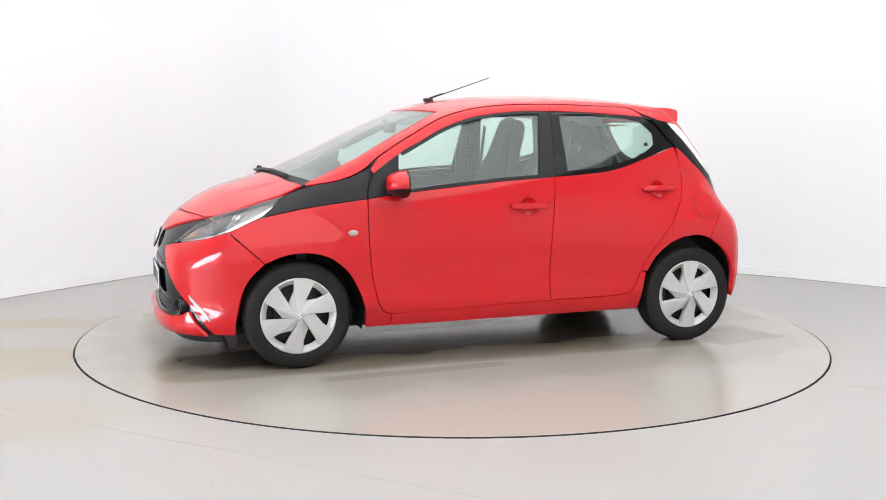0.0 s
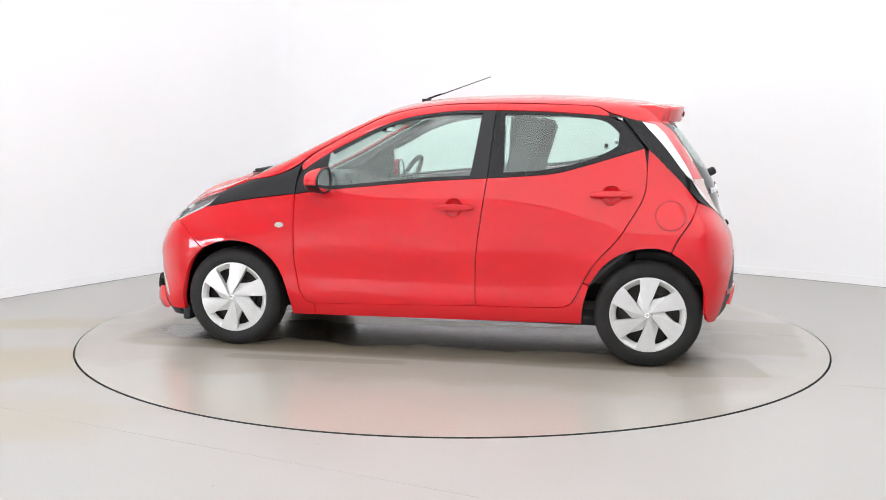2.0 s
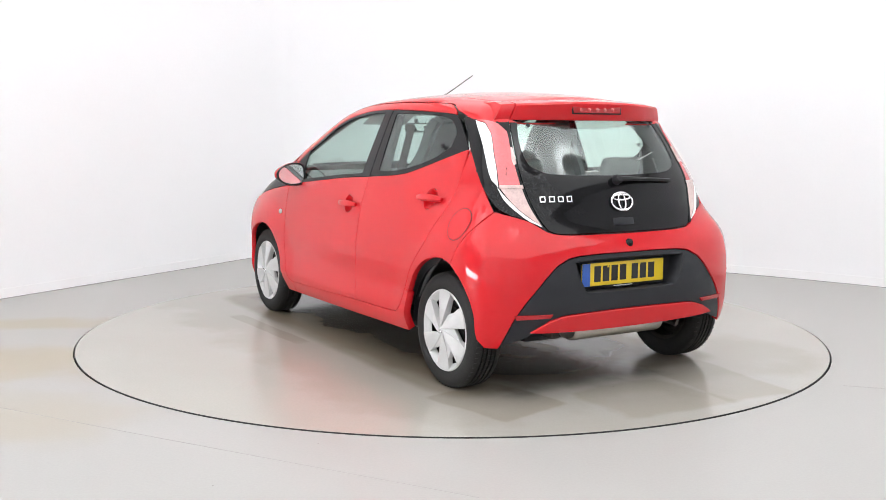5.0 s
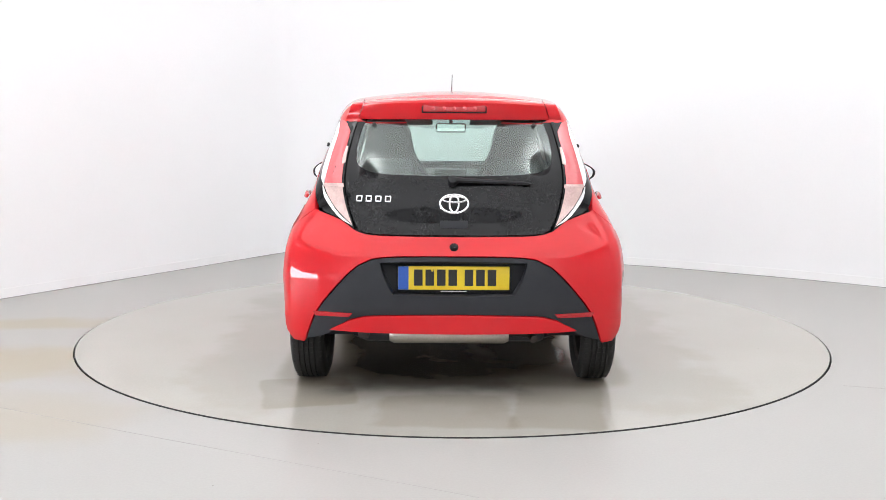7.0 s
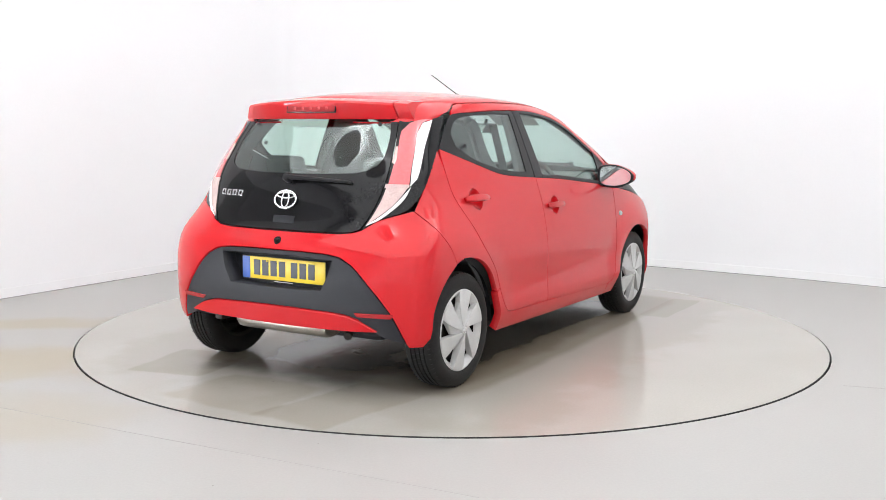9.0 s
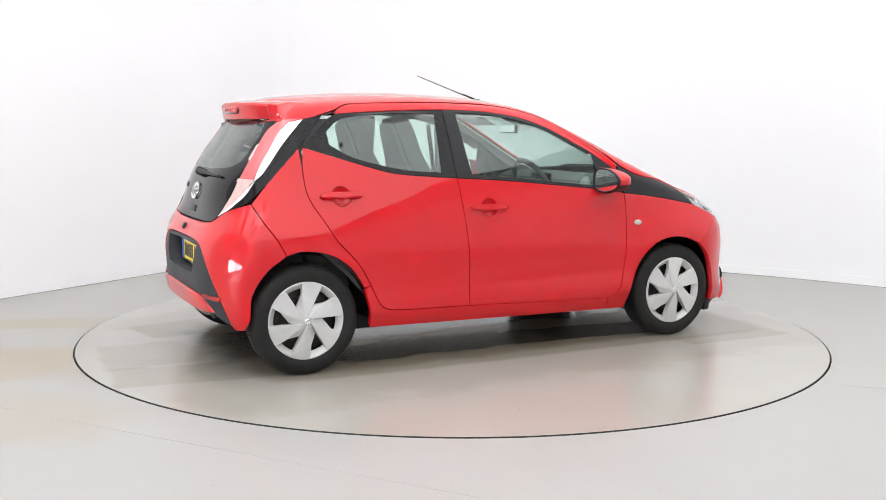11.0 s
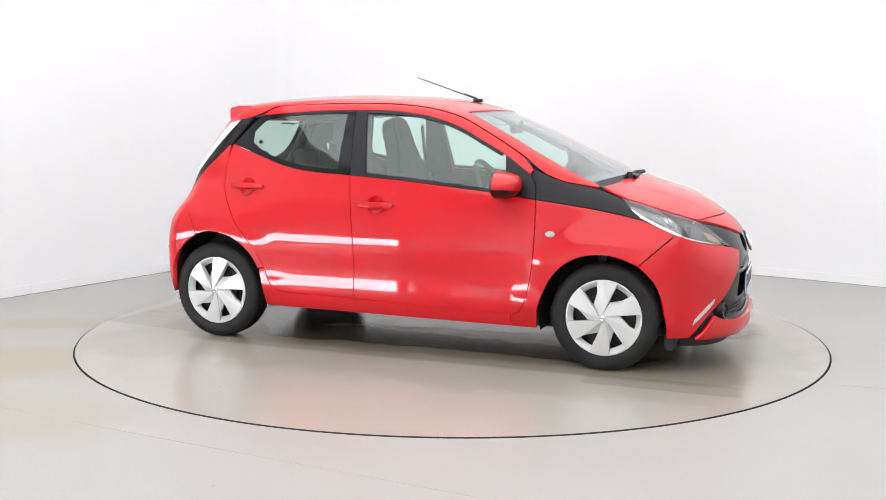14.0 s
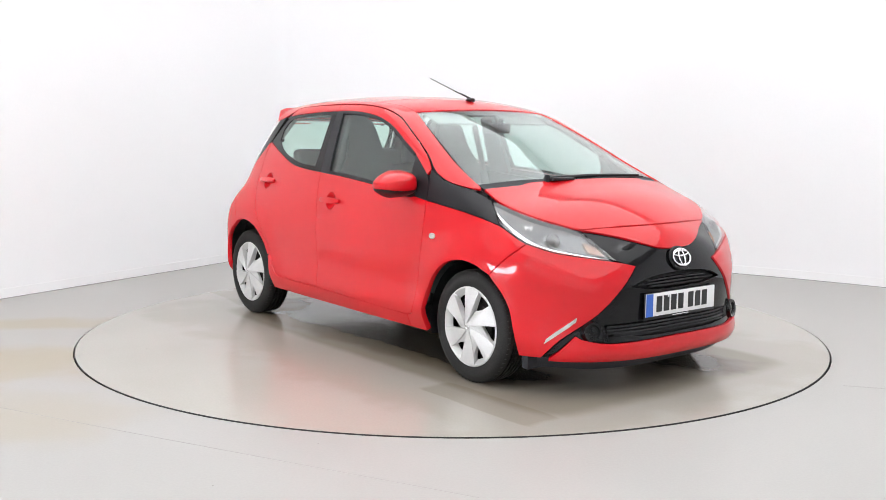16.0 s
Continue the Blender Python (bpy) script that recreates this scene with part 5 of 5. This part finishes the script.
def cabin():
    for s in (-1, 1):
        st = new("front_seat")
        st.parent = car
        st.matrix_basis = pose(-0.13, s * 0.36, 0)
        tagged(st, "charcoal fabric front seat with built-in headrest")
        part("cushion", cushion(0.52, 0.50, 0.17, 0.06, (0.10, 0, 0.50), pose(0, 0, 0, 0, -6)), FABRIC, st)
        back = [(-0.235, 0), (-0.25, 0.30), (-0.225, 0.46), (-0.15, 0.58), (-0.115, 0.75), (-0.08, 0.805), (0.08, 0.805), (0.115, 0.75), (0.15, 0.58), (0.225, 0.46), (0.25, 0.30), (0.235, 0)]
        bm = prism([tuple(q) for q in smooth_line(back, (1, 1), 80, 0.04)], 0.12, "x", 0.02)
        part("backrest", bm, FABRIC, st, m=pose(-0.20, 0, 0.52, 0, -17))
        for q in (-1, 1):
            part("bolster", cushion(0.09, 0.07, 0.42, 0.03, (-0.17, q * 0.215, 0.76), pose(0, 0, 0, 0, -17)), FABRIC, st)
    part("rear_bench", cushion(0.48, 1.16, 0.20, 0.06, (-0.82, 0, 0.50)), FABRIC, car)
    part("rear_backrest", cushion(0.13, 1.16, 0.52, 0.05, (-1.07, 0, 0.74), pose(0, 0, 0, 0, -18)), FABRIC, car)
    for s in (-1, 1):
        part("rear_headrest", cushion(0.08, 0.24, 0.14, 0.035, (-1.145, s * 0.32, 1.035), pose(0, 0, 0, 0, -15)), FABRIC, car)
    part("dashboard", prism([(1.12, 0.62), (1.16, 0.94), (1.06, 0.965), (0.86, 0.965), (0.73, 0.93), (0.68, 0.86), (0.72, 0.70), (0.80, 0.55)], 1.30, "y", 0.015), INTERIOR, car, m=pose(0, -0.65, 0))
    part("centre_console", box(0.36, 0.20, 0.40, 0.03, at=(0.62, 0, 0.56)), INTERIOR, car)
    part("display", box(0.03, 0.22, 0.12, 0.01, at=(0.705, 0.0, 0.91)), GLOSS_BLACK, car)
    sw = part("steering_wheel", tube([(0, 0.185 * math.cos(a), 0.185 * math.sin(a)) for a in np.linspace(0, 2 * math.pi, 37)], 0.016, 10), INTERIOR, car, "dark steering wheel", m=pose(0.43, -0.36, 0.90, 0, -28))
    part("hub", cushion(0.05, 0.16, 0.12, 0.02, (0.01, 0, -0.01)), INTERIOR, sw)
    for a in (-15, 195, 270):
        part("spoke", box(0.015, 0.16, 0.035, 0.005, at=(0, 0.10 * math.cos(radians(a)), 0.10 * math.sin(radians(a))), turn=pose(0, 0, 0, a)), INTERIOR, sw)
    part("column", tube([(0.49, -0.36, 0.85), (0.75, -0.36, 0.72)], 0.04, 12), INTERIOR, car)
    part("cabin_floor", box(1.56, 1.30, 0.06, at=(0.0, 0, 0.34)), INTERIOR, car)
    part("load_floor", box(0.42, 1.05, 0.34, 0.02, at=(-1.30, 0, 0.58)), INTERIOR, car)
    part("bulkhead", box(0.05, 1.2, 0.55, at=(1.12, 0, 0.62)), INTERIOR, car)
    mr = part("interior_mirror", box(0.03, 0.20, 0.062, 0.014, at=(0.46, 0, 1.255), seg=3), SATIN_BLACK, car)
    part("mirror_face", box(0.004, 0.18, 0.046, at=(0.444, 0, 1.255)), MIRROR, mr)
    part("stalk", tube([(0.475, 0, 1.26), (0.50, 0, 1.31)], 0.012, 8), SATIN_BLACK, mr)
    for s in (-1, 1):
        sm = side_map(s)
        part("door_card", skin([(0.80, 0.90), (-0.30, 0.975), (-0.72, 1.02), (-1.15, 1.13), (-1.18, 0.72), (-0.80, 0.36), (0.78, 0.36)], sm, gap=0, lift=-0.075, depth=0.01, cell=0.12), INTERIOR, car)
        part("inner_rail", grid_skin(lambda u, v: roll_map(-1.25 + u * 2.33, 0.05 + v * 0.9, s), 40, 5, lift=-0.022, depth=0.01), LINING, car)
        part("inner_pillar", skin([(-0.345, 1.35), (-0.235, 1.35), (-0.20, 0.97), (-0.40, 0.97)], sm, gap=0, lift=-0.04, depth=0.03), INTERIOR, car)
        part("rear_inner_pillar", skin([(-0.95, 1.32), (-1.20, 1.30), (-1.36, 1.0), (-1.36, 0.80), (-1.1, 0.80), (-1.13, 1.15)], sm, gap=0, lift=-0.04, depth=0.015), INTERIOR, car)
        part("sun_visor", box(0.16, 0.30, 0.014, 0.006, at=(0.36, s * 0.27, 1.31), turn=pose(0, 0, 0, 0, 24)), LINING, car)
    part("seat_belt", box(0.004, 0.045, 0.5, at=(-0.36, 0.58, 1.03), turn=pose(0, 0, 0, 16)), SATIN_BLACK, car)
    part("seat_belt", box(0.004, 0.045, 0.5, at=(-0.36, -0.58, 1.03), turn=pose(0, 0, 0, -16)), SATIN_BLACK, car)


front()
for side in (-1, 1):
    sides(side)
    doors(side)
rear()
running_gear()
cabin()


def motions():
    """The turntable turns at an even pace and carries the car."""
    at = curve(*TURN)
    times = [k * 0.25 for k in range(65)]
    walk(disc, [(t, pose(0, 0, 0, 0, 0, float(at(t)))) for t in times])
    walk(car, [(t, pose(0, 0, 0.001, 0, 0, float(at(t))) @ pose(-0.050, 0.007, 0)) for t in times])


motions()
